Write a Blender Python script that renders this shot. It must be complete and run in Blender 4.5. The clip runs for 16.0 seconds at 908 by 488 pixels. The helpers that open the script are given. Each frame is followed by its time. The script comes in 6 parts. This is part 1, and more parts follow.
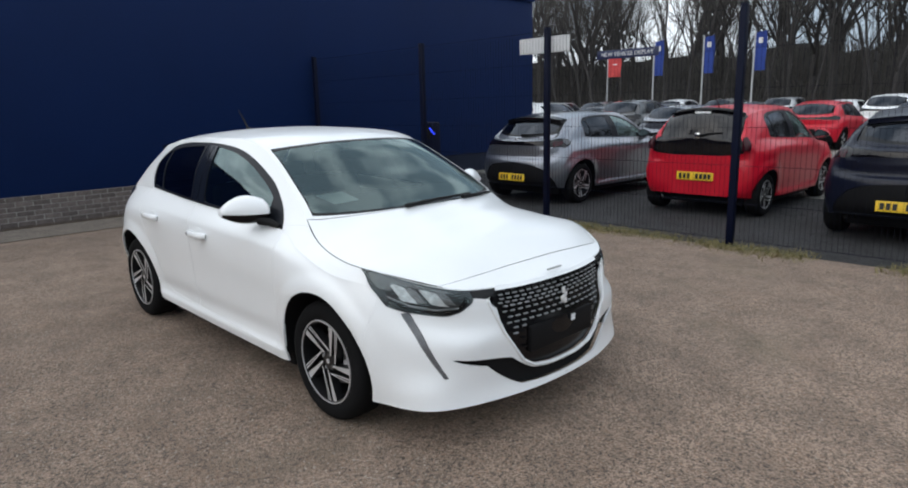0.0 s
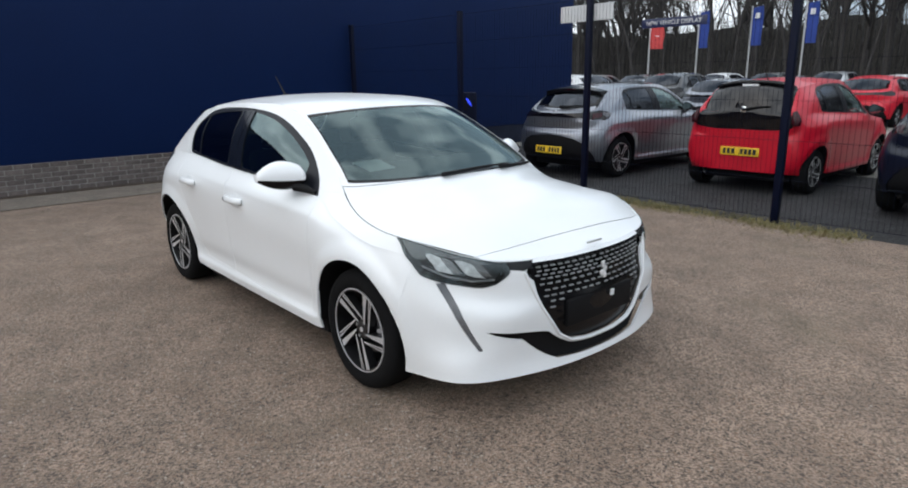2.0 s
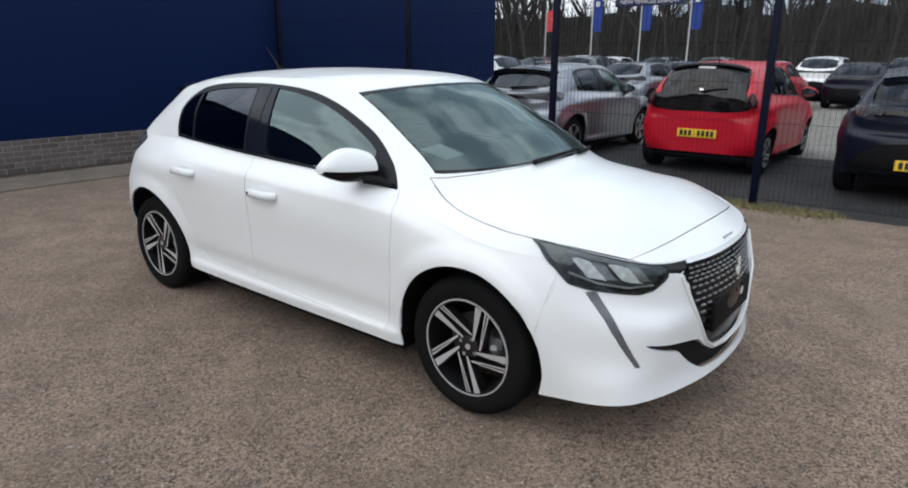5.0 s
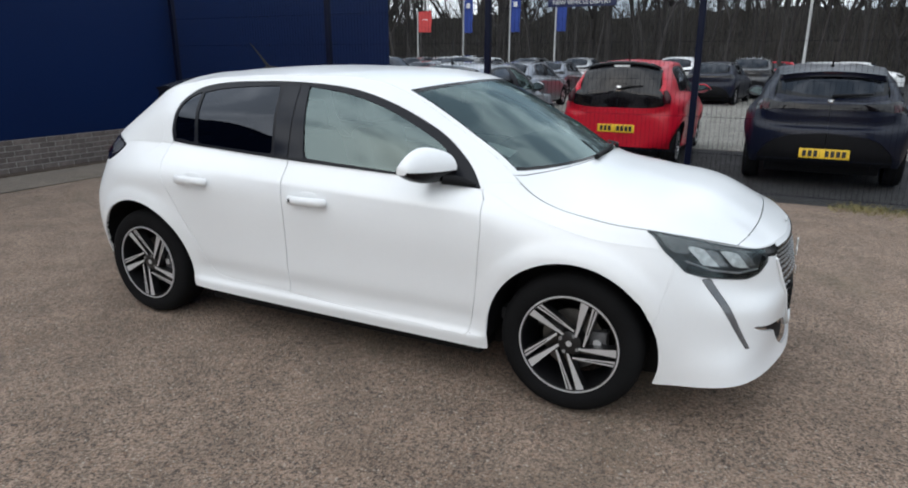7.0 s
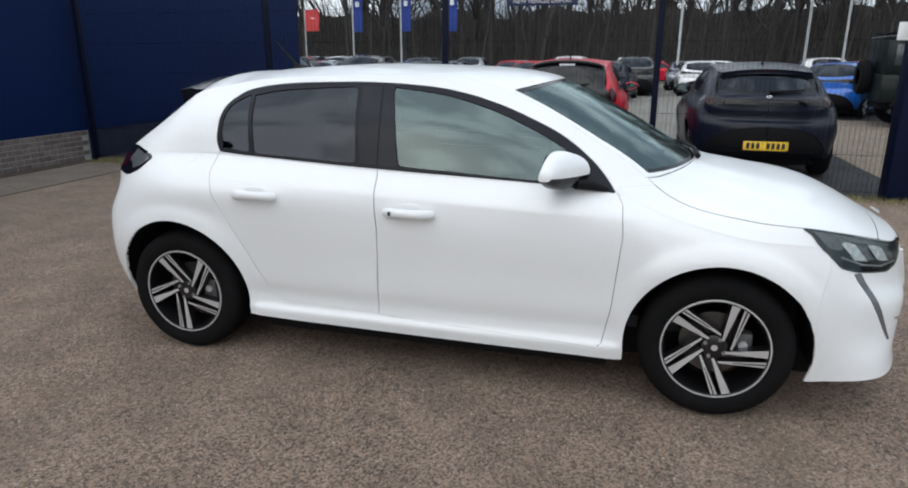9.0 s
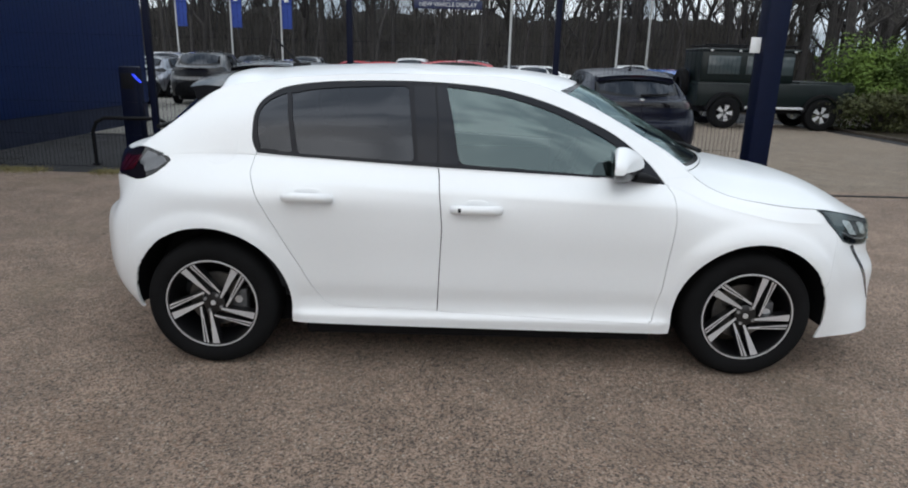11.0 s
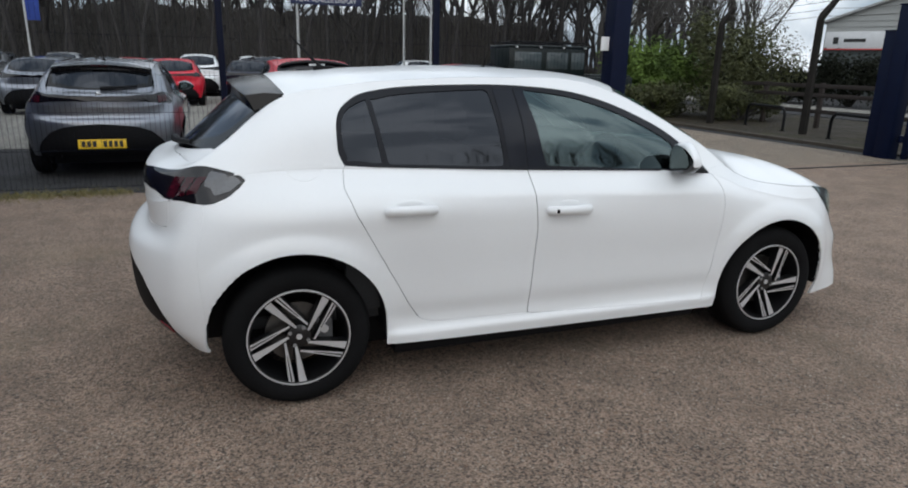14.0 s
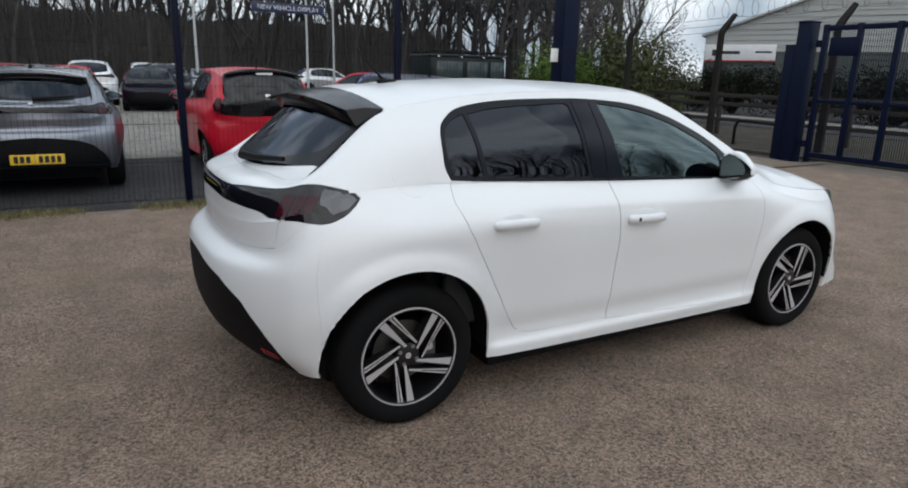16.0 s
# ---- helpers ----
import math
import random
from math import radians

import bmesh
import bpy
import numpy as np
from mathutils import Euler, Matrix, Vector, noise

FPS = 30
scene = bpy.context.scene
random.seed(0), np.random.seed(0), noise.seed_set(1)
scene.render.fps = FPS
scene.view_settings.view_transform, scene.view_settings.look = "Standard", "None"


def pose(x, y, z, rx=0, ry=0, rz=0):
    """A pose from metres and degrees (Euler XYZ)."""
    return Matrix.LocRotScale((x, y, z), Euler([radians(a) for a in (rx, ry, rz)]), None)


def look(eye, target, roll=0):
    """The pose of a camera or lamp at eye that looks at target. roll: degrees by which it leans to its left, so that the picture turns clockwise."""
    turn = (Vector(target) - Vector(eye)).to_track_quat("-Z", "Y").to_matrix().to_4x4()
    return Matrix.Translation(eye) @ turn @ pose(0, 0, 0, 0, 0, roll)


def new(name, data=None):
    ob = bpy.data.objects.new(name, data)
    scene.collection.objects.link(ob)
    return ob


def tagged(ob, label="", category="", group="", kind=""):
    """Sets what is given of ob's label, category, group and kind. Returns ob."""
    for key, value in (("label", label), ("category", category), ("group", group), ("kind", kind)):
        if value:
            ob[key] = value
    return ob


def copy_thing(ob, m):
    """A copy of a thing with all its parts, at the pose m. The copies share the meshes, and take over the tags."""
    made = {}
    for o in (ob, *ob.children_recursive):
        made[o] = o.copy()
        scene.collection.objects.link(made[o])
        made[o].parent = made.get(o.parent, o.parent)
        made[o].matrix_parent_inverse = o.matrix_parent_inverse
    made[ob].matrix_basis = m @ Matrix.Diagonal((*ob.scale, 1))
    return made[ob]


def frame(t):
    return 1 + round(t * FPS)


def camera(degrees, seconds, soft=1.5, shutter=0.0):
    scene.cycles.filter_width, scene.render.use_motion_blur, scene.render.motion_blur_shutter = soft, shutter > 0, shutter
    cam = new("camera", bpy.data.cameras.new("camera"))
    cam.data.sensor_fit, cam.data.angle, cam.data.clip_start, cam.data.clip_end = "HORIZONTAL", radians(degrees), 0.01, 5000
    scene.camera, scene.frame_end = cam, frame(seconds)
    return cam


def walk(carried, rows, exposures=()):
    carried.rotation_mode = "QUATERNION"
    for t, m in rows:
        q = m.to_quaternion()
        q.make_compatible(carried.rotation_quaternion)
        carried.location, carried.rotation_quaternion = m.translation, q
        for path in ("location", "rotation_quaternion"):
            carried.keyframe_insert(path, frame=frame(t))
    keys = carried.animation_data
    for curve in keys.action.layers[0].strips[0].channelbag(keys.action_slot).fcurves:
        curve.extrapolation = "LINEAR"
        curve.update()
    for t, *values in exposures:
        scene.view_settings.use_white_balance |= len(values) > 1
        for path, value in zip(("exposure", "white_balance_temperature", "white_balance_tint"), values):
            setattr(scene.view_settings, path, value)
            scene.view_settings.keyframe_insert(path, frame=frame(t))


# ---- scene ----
cam = camera(70.1, 16.0, soft=1.9)
PATH = [
    (0, (3.925, -2.495, 1.552), (2.522, -1.132, 1.135), -1.4),
    (0.5, (4.014, -2.407, 1.538), (2.571, -1.093, 1.101), -1.1),
    (1, (4.026, -2.386, 1.535), (2.572, -1.091, 1.075), -1.0),
    (1.5, (3.991, -2.387, 1.529), (2.529, -1.107, 1.054), -0.9),
    (2, (3.866, -2.466, 1.523), (2.407, -1.191, 1.027), -0.8),
    (2.5, (3.688, -2.604, 1.51), (2.237, -1.333, 0.982), -0.8),
    (3, (3.518, -2.636, 1.492), (2.081, -1.356, 0.946), -0.8),
    (3.5, (3.335, -2.67, 1.493), (1.936, -1.351, 0.942), -0.3),
    (6, (2.41, -3.109, 1.489), (1.388, -1.481, 0.934), 0.3),
    (6.5, (2.194, -3.267, 1.489), (1.257, -1.589, 0.935), 0.4),
    (7, (1.949, -3.288, 1.462), (1.096, -1.564, 0.914), 0.2),
    (7.5, (1.692, -3.284, 1.475), (0.948, -1.512, 0.921), 0.4),
    (8, (1.433, -3.382, 1.47), (0.787, -1.571, 0.92), 0.2),
    (8.5, (1.167, -3.456, 1.456), (0.595, -1.621, 0.905), 0.1),
    (9, (0.891, -3.469, 1.452), (0.376, -1.616, 0.904), 0.1),
    (11.5, (-0.386, -3.736, 1.436), (-0.232, -1.815, 0.9), 2.0),
    (12, (-0.611, -3.655, 1.436), (-0.324, -1.752, 0.893), 2.5),
    (12.5, (-0.813, -3.592, 1.458), (-0.379, -1.718, 0.909), 2.9),
    (13, (-1.085, -3.615, 1.464), (-0.534, -1.77, 0.925), 2.2),
    (13.5, (-1.317, -3.56, 1.444), (-0.7, -1.737, 0.898), 1.7),
    (14, (-1.535, -3.431, 1.442), (-0.872, -1.622, 0.905), 1.2),
    (14.5, (-1.743, -3.364, 1.434), (-0.977, -1.594, 0.904), 1.7),
    (15, (-1.996, -3.346, 1.447), (-1.15, -1.612, 0.921), 1.8),
    (15.5, (-2.186, -3.218, 1.435), (-1.275, -1.516, 0.913), 1.5),
    (16, (-2.345, -3.075, 1.45), (-1.39, -1.392, 0.942), 1.5),
]
EXPOSURES = [(0, .06), (1, .13), (2, .16), (3.5, .14), (6, .13), (9, .09), (11.5, .02), (14, -.12), (16, -.12)]
walk(cam, [(t, look(eye, target, roll)) for t, eye, target, roll in PATH], EXPOSURES)

# ---- world, sun and exposure ----
world = bpy.data.worlds.new("sky")
scene.world = world
world.use_nodes = True
wn, wl = world.node_tree.nodes, world.node_tree.links
sky = wn.new("ShaderNodeTexSky")
sky.sky_type, sky.sun_disc = "NISHITA", False
sky.sun_elevation, sky.sun_rotation = radians(30), radians(200)
sky.air_density, sky.dust_density, sky.ozone_density = 1.0, 4.0, 1.0
coord, cloud, ramp, haze = wn.new("ShaderNodeTexCoord"), wn.new("ShaderNodeTexNoise"), wn.new("ShaderNodeValToRGB"), wn.new("ShaderNodeMixRGB")
cloud.inputs["Scale"].default_value, cloud.inputs["Detail"].default_value = 4.6, 6.0
ramp.color_ramp.elements[0].position, ramp.color_ramp.elements[0].color = 0.43, (3.7, 4.5, 5.4, 1)
ramp.color_ramp.elements[1].position, ramp.color_ramp.elements[1].color = 0.57, (9.1, 9.8, 10.5, 1)
haze.inputs["Fac"].default_value = 0.9
wl.new(coord.outputs["Generated"], cloud.inputs["Vector"])
wl.new(cloud.outputs["Fac"], ramp.inputs["Fac"])
wl.new(sky.outputs["Color"], haze.inputs["Color1"])
wl.new(ramp.outputs["Color"], haze.inputs["Color2"])
# an overcast dome, brighter overhead than at the horizon
split, rise, dome = wn.new("ShaderNodeSeparateXYZ"), wn.new("ShaderNodeMapRange"), wn.new("ShaderNodeMixRGB")
rise.inputs["From Min"].default_value, rise.inputs["From Max"].default_value = 0.0, 0.9
rise.inputs["To Min"].default_value, rise.inputs["To Max"].default_value = 0.82, 1.12
dome.blend_type = "MULTIPLY"
dome.inputs["Fac"].default_value = 1.0
wl.new(coord.outputs["Generated"], split.inputs["Vector"])
wl.new(split.outputs["Z"], rise.inputs["Value"])
wl.new(haze.outputs["Color"], dome.inputs["Color1"])
wl.new(rise.outputs["Result"], dome.inputs["Color2"])
wl.new(dome.outputs["Color"], wn["Background"].inputs["Color"])
wn["Background"].inputs["Strength"].default_value = 0.145

sun = new("sun", bpy.data.lights.new("sun", "SUN"))
sun.data.energy, sun.data.angle, sun.data.color = 1.05, radians(100), (1.0, 0.985, 0.965)
sun.matrix_world = look((-4.0, -13, 11.5), (0, 0, 0))
scene.view_settings.exposure = 0.0


# ---- materials ----
def mat(name, col, rough=0.5, metal=0.0, vary=0.12, scale=6.0, bump=0.0, grain=80.0, coat=0.0, col2=None, spec=0.5, emit=0.0, each=0.0):
    """A surface: base colour varied at two scales, roughness varied with it, fine relief; each: lightness by object."""
    m = bpy.data.materials.new(name)
    m.use_nodes = True
    n, l = m.node_tree.nodes, m.node_tree.links
    b = n["Principled BSDF"]
    b.inputs["Roughness"].default_value, b.inputs["Metallic"].default_value = rough, metal
    b.inputs["Coat Weight"].default_value, b.inputs["Specular IOR Level"].default_value = coat, spec
    b.inputs["Coat Roughness"].default_value = 0.04
    place = n.new("ShaderNodeTexCoord")
    big, small = n.new("ShaderNodeTexNoise"), n.new("ShaderNodeTexNoise")
    big.inputs["Scale"].default_value, big.inputs["Detail"].default_value = scale, 4
    small.inputs["Scale"].default_value, small.inputs["Detail"].default_value = grain, 3
    l.new(place.outputs["Object"], big.inputs["Vector"])
    l.new(place.outputs["Object"], small.inputs["Vector"])
    both = n.new("ShaderNodeMixRGB")
    both.inputs["Fac"].default_value = 0.4
    l.new(big.outputs["Fac"], both.inputs["Color1"])
    l.new(small.outputs["Fac"], both.inputs["Color2"])
    mix = n.new("ShaderNodeValToRGB")
    dark = [c * (1 - vary) for c in col]
    light = [min(1, c * (1 + vary)) for c in (col2 or col)]
    mix.color_ramp.elements[0].position, mix.color_ramp.elements[0].color = 0.32, (*dark, 1)
    mix.color_ramp.elements[1].position, mix.color_ramp.elements[1].color = 0.68, (*light, 1)
    l.new(both.outputs["Color"], mix.inputs["Fac"])
    out = mix.outputs["Color"]
    if each:
        info, hsv, span = n.new("ShaderNodeObjectInfo"), n.new("ShaderNodeHueSaturation"), n.new("ShaderNodeMapRange")
        span.inputs["To Min"].default_value, span.inputs["To Max"].default_value = 1 - each, 1 + each
        l.new(info.outputs["Random"], span.inputs["Value"])
        l.new(span.outputs["Result"], hsv.inputs["Value"])
        l.new(out, hsv.inputs["Color"])
        out = hsv.outputs["Color"]
    l.new(out, b.inputs["Base Color"])
    if bump:
        r = n.new("ShaderNodeBump")
        r.inputs["Strength"].default_value, r.inputs["Distance"].default_value = min(1, bump * 8), 0.004
        l.new(both.outputs["Color"], r.inputs["Height"])
        l.new(r.outputs["Normal"], b.inputs["Normal"])
    if emit:
        b.inputs["Emission Color"].default_value, b.inputs["Emission Strength"].default_value = (*col, 1), emit
    return m


def glass(name, tint, ior=1.5, shine=(0.74, 0.93, 0.93)):
    """A pane: tinted see-through, with a mirror's gloss by Fresnel."""
    m = bpy.data.materials.new(name)
    m.use_nodes = True
    n, l = m.node_tree.nodes, m.node_tree.links
    n.remove(n["Principled BSDF"])
    clear, gloss, mix, fresnel = n.new("ShaderNodeBsdfTransparent"), n.new("ShaderNodeBsdfGlossy"), n.new("ShaderNodeMixShader"), n.new("ShaderNodeFresnel")
    clear.inputs["Color"].default_value = (*tint, 1)
    gloss.inputs["Color"].default_value = (*shine, 1)
    gloss.inputs["Roughness"].default_value = 0.015
    fresnel.inputs["IOR"].default_value = ior
    l.new(fresnel.outputs["Fac"], mix.inputs["Fac"])
    l.new(clear.outputs["BSDF"], mix.inputs[1])
    l.new(gloss.outputs["BSDF"], mix.inputs[2])
    l.new(mix.outputs["Shader"], n["Material Output"].inputs["Surface"])
    return m


def gravel(name, stone, dust, moss=0.0, cell=130.0, sheen=0.0):
    """Rolled stone chippings in tar: grains of several greys and browns, dust patches, damp and mossy stains."""
    m = bpy.data.materials.new(name)
    m.use_nodes = True
    n, l = m.node_tree.nodes, m.node_tree.links
    b = n["Principled BSDF"]
    place = n.new("ShaderNodeTexCoord")

    def tex(kind, scale, detail=4.0):
        t = n.new(kind)
        t.inputs["Scale"].default_value = scale
        if kind == "ShaderNodeTexNoise":
            t.inputs["Detail"].default_value = detail
        l.new(place.outputs["Object"], t.inputs["Vector"])
        return t

    def mixed(fac, a, c, kind="MIX"):
        x = n.new("ShaderNodeMixRGB")
        x.blend_type = kind
        for sock, val in (("Fac", fac), ("Color1", a), ("Color2", c)):
            if isinstance(val, (int, float, tuple)):
                x.inputs[sock].default_value = val if not isinstance(val, tuple) else (*val, 1)
            else:
                l.new(val, x.inputs[sock])
        return x.outputs["Color"]

    def curve(val, lo, hi, a=0.0, c=1.0):
        x = n.new("ShaderNodeMapRange")
        for sock, v in (("From Min", lo), ("From Max", hi), ("To Min", a), ("To Max", c)):
            x.inputs[sock].default_value = v
        l.new(val, x.inputs["Value"])
        return x.outputs["Result"]

    cells, fine, mid, large, huge = tex("ShaderNodeTexVoronoi", cell), tex("ShaderNodeTexNoise", 160, 2), tex("ShaderNodeTexNoise", 21, 6), tex("ShaderNodeTexNoise", 0.9), tex("ShaderNodeTexNoise", 0.23)
    bw = n.new("ShaderNodeRGBToBW")
    l.new(cells.outputs["Color"], bw.inputs["Color"])
    grains = mixed(curve(bw.outputs["Val"], 0.2, 0.8), tuple(c * 0.24 for c in stone), tuple(min(1, c * 1.95) for c in stone))
    base = mixed(curve(large.outputs["Fac"], 0.42, 0.66, 0.0, 0.5), grains, dust)
    # coarser chips among the fine ones, a few pale, a few dark or rusty
    chips, spots = tex("ShaderNodeTexVoronoi", cell * .72), tex("ShaderNodeTexVoronoi", cell * .2)
    pick, spot = n.new("ShaderNodeSeparateColor"), n.new("ShaderNodeSeparateColor")
    l.new(chips.outputs["Color"], pick.inputs["Color"])
    l.new(spots.outputs["Color"], spot.inputs["Color"])
    base = mixed(curve(pick.outputs["Red"], 0.78, 0.86, 0.0, 0.75), base, tuple(min(1, c * 1.9) for c in stone))
    base = mixed(curve(pick.outputs["Green"], 0.82, 0.90, 0.0, 0.5), base, tuple(c * 0.3 for c in stone))
    base = mixed(curve(pick.outputs["Blue"], 0.92, 0.96, 0.0, 0.4), base, (stone[0] * 1.2, stone[1] * .9, stone[2] * .7))
    # sparse dots: pits with their shade put into the colour, and pale stones
    near = curve(spots.outputs["Distance"], 0.16, 0.36, 1.0, 0.0)
    pit_shade = n.new("ShaderNodeMath")
    pit_shade.operation = "MULTIPLY"
    l.new(near, pit_shade.inputs[0])
    l.new(curve(spot.outputs["Red"], 0.88, 0.92, 0.0, 0.8), pit_shade.inputs[1])
    pale = n.new("ShaderNodeMath")
    pale.operation = "MULTIPLY"
    l.new(near, pale.inputs[0])
    l.new(curve(spot.outputs["Green"], 0.84, 0.9, 0.0, 0.7), pale.inputs[1])
    base = mixed(pale.outputs["Value"], base, tuple(min(1, c * 1.9) for c in stone))
    base = mixed(pit_shade.outputs["Value"], base, tuple(c * 0.12 for c in stone))
    broad_tone = tex("ShaderNodeTexNoise", 3.1, 5)
    base = mixed(curve(broad_tone.outputs["Fac"], 0.36, 0.64, 0.65, 0.0), base, mixed(0.45, base, (0.0, 0.0, 0.0)))
    base = mixed(curve(mid.outputs["Fac"], 0.35, 0.65, 0.25, 0.0), base, mixed(0.5, base, (0.0, 0.0, 0.0)))
    tint = tex("ShaderNodeTexNoise", 1.7)
    base = mixed(curve(tint.outputs["Fac"], 0.56, 0.72, 0.0, 0.3), base, mixed(0.4, base, (stone[0] * 1.2, stone[1] * .95, stone[2] * .7)))
    base = mixed(curve(huge.outputs["Fac"], 0.4, 0.65, 0.0, 0.5), base, mixed(0.35, base, (0.02, 0.018, 0.016)))
    if moss:
        base = mixed(curve(large.outputs["Fac"], 0.56, 0.72, 0.0, moss), base, (0.10, 0.105, 0.03))
    l.new(base, b.inputs["Base Color"])
    l.new(curve(large.outputs["Fac"], 0.3, 0.7, 0.72, 0.95), b.inputs["Roughness"])
    b.inputs["Specular IOR Level"].default_value = 0.3
    b.inputs["Sheen Weight"].default_value, b.inputs["Sheen Roughness"].default_value = sheen, 0.45
    b.inputs["Sheen Tint"].default_value = (1.0, 0.88, 0.76, 1)
    r = n.new("ShaderNodeBump")
    r.inputs["Strength"].default_value, r.inputs["Distance"].default_value = 1.0, 0.012
    l.new(mixed(0.4, cells.outputs["Distance"], fine.outputs["Fac"]), r.inputs["Height"])
    l.new(r.outputs["Normal"], b.inputs["Normal"])
    return m


M_LOT = gravel("bound_gravel", (0.232, 0.165, 0.123), (0.285, 0.214, 0.168), 0.12, 125.0, 0.13)
M_STRIP = gravel("worn_edge_paving", (0.166, 0.139, 0.115), (0.160, 0.134, 0.11), 0.1, 130.0, 0.2)
M_TAR = gravel("car_park_asphalt", (0.036, 0.036, 0.038), (0.05, 0.05, 0.05), 0.0, 120.0)
M_DRIVE = gravel("driveway_asphalt", (0.185, 0.146, 0.108), (0.195, 0.156, 0.118), 0.0, 110.0, 0.2)
M_CONCRETE = gravel("pale_concrete", (0.26, 0.25, 0.225), (0.30, 0.285, 0.255), 0.0, 140.0)
M_VERGE = gravel("muddy_verge", (0.030, 0.023, 0.013), (0.026, 0.022, 0.010), 0.25, 40.0)
M_NAVYWALL = mat("navy_cladding", (0.0034, 0.0148, 0.067), 0.55, spec=0.12, vary=0.1, scale=0.6, bump=0.004, grain=30)
M_BRICK = mat("grey_brown_brick", (0.115, 0.095, 0.088), 0.85, vary=0.3, scale=14, bump=0.08, grain=120, each=0.28)
M_PLINTHFAR = mat("blue_grey_plinth", (0.016, 0.020, 0.036), 0.7, vary=0.3, scale=3, bump=0.03, spec=0.15)
M_LITTER = mat("brown_leaf_litter", (0.050, 0.034, 0.024), 0.95, vary=0.45, scale=7, bump=0.1, grain=60)
M_MORTAR = mat("pale_mortar", (0.30, 0.285, 0.27), 0.9, vary=0.2, bump=0.05)
M_NAVYPOST = mat("navy_powder_coat", (0.0025, 0.0045, 0.017), 0.5, vary=0.15, scale=9, spec=0.12)
M_NAVYGATE = mat("navy_gate_paint", (0.0025, 0.006, 0.024), 0.5, vary=0.15, scale=9, spec=0.15)
M_WIRE = mat("dark_mesh_wire", (0.004, 0.006, 0.014), 0.6, vary=0.1, spec=0.08)
M_WHITE = mat("white_car_paint", (0.785, 0.80, 0.81), 0.38, vary=0.012, scale=3, coat=0.55)
M_GREYP = mat("silver_grey_car_paint", (0.225, 0.24, 0.275), 0.3, metal=0.8, vary=0.04, grain=400, coat=1.0)
M_NAVYP = mat("blue_black_car_paint", (0.003, 0.005, 0.016), 0.32, metal=0.0, vary=0.06, grain=400, coat=0.12, spec=0.3)
M_REDP = mat("red_car_paint", (0.50, 0.005, 0.022), 0.35, vary=0.05, coat=0.35, spec=0.3)
M_BLACKP = mat("black_car_paint", (0.012, 0.012, 0.014), 0.28, vary=0.1, coat=1.0)
M_SILVERP = mat("silver_car_paint", (0.5, 0.51, 0.52), 0.3, metal=0.6, vary=0.04, coat=1.0)
M_BLUEP = mat("bright_blue_car_paint", (0.012, 0.13, 0.55), 0.3, vary=0.05, coat=1.0)
M_GREENP = mat("dark_green_4x4_paint", (0.0028, 0.0075, 0.0075), 0.4, vary=0.15, coat=0.1, spec=0.25)
# opaque pane; sky light coming through is put into its paler colour
M_SKYPANE = mat("sky_pale_pane", (0.045, 0.060, 0.065), 0.12, vary=0.25, scale=2, spec=0.6)
M_GLOSS = mat("gloss_black_trim", (0.005, 0.005, 0.006), 0.2, vary=0.1, spec=0.28)
M_FRAME = mat("satin_black_window_trim", (0.007, 0.008, 0.012), 0.35, vary=0.12, spec=0.2)
M_MATT = mat("matt_black_plastic", (0.006, 0.006, 0.007), 0.65, vary=0.2, bump=0.02, grain=300, spec=0.18)
M_CABIN = mat("dark_grey_cabin_trim", (0.028, 0.030, 0.033), 0.75, vary=0.25, bump=0.03, grain=150)
M_CLOTH = mat("charcoal_seat_cloth", (0.03, 0.031, 0.034), 0.9, vary=0.3, bump=0.05, grain=250)
M_RUBBER = mat("tyre_rubber", (0.0075, 0.0075, 0.008), 0.85, spec=0.1, vary=0.25, bump=0.03, grain=120)
M_ALLOY = mat("machined_alloy", (0.68, 0.69, 0.71), 0.32, metal=0.6, vary=0.06, grain=200)
M_RIMBLACK = mat("black_rim_paint", (0.008, 0.008, 0.009), 0.3, vary=0.15, coat=0.2)
M_CALIPER = mat("dull_grey_caliper", (0.10, 0.10, 0.105), 0.5, metal=0.3, vary=0.3, scale=40)
M_DISC = mat("steel_brake_disc", (0.13, 0.125, 0.12), 0.4, metal=1.0, vary=0.2, grain=90)
M_CHROME = mat("chrome", (0.78, 0.79, 0.8), 0.1, metal=1.0, vary=0.03)
M_MIRROR = mat("dim_mirror_glass", (0.30, 0.32, 0.34), 0.04, metal=1.0, vary=0.02)
# chrome's bright and dim reflections are put into these two base colours
M_LAMPGLEAM = mat("lamp_reflector", (0.76, 0.77, 0.78), 0.25, metal=0.1, vary=0.25, scale=38, col2=(0.90, 0.90, 0.90))
M_LAMPDIM = mat("dim_gleam_reflector", (0.30, 0.305, 0.31), 0.2, metal=0.4, vary=0.4, scale=38)
M_LAMPSIDE = mat("pale_lamp_side", (0.17, 0.175, 0.18), 0.35, metal=0.2, vary=0.4, scale=60)
M_TICK = mat("satin_silver_grille_tick", (0.29, 0.30, 0.31), 0.4, metal=0.15, vary=0.1)
M_PILLAR = mat("piano_black_pillar", (0.008, 0.010, 0.016), 0.12, vary=0.1, spec=0.22)
M_LAMPGREY = mat("smoked_lamp_housing", (0.040, 0.042, 0.046), 0.3, metal=0.1, vary=0.4, scale=40, spec=0.3)
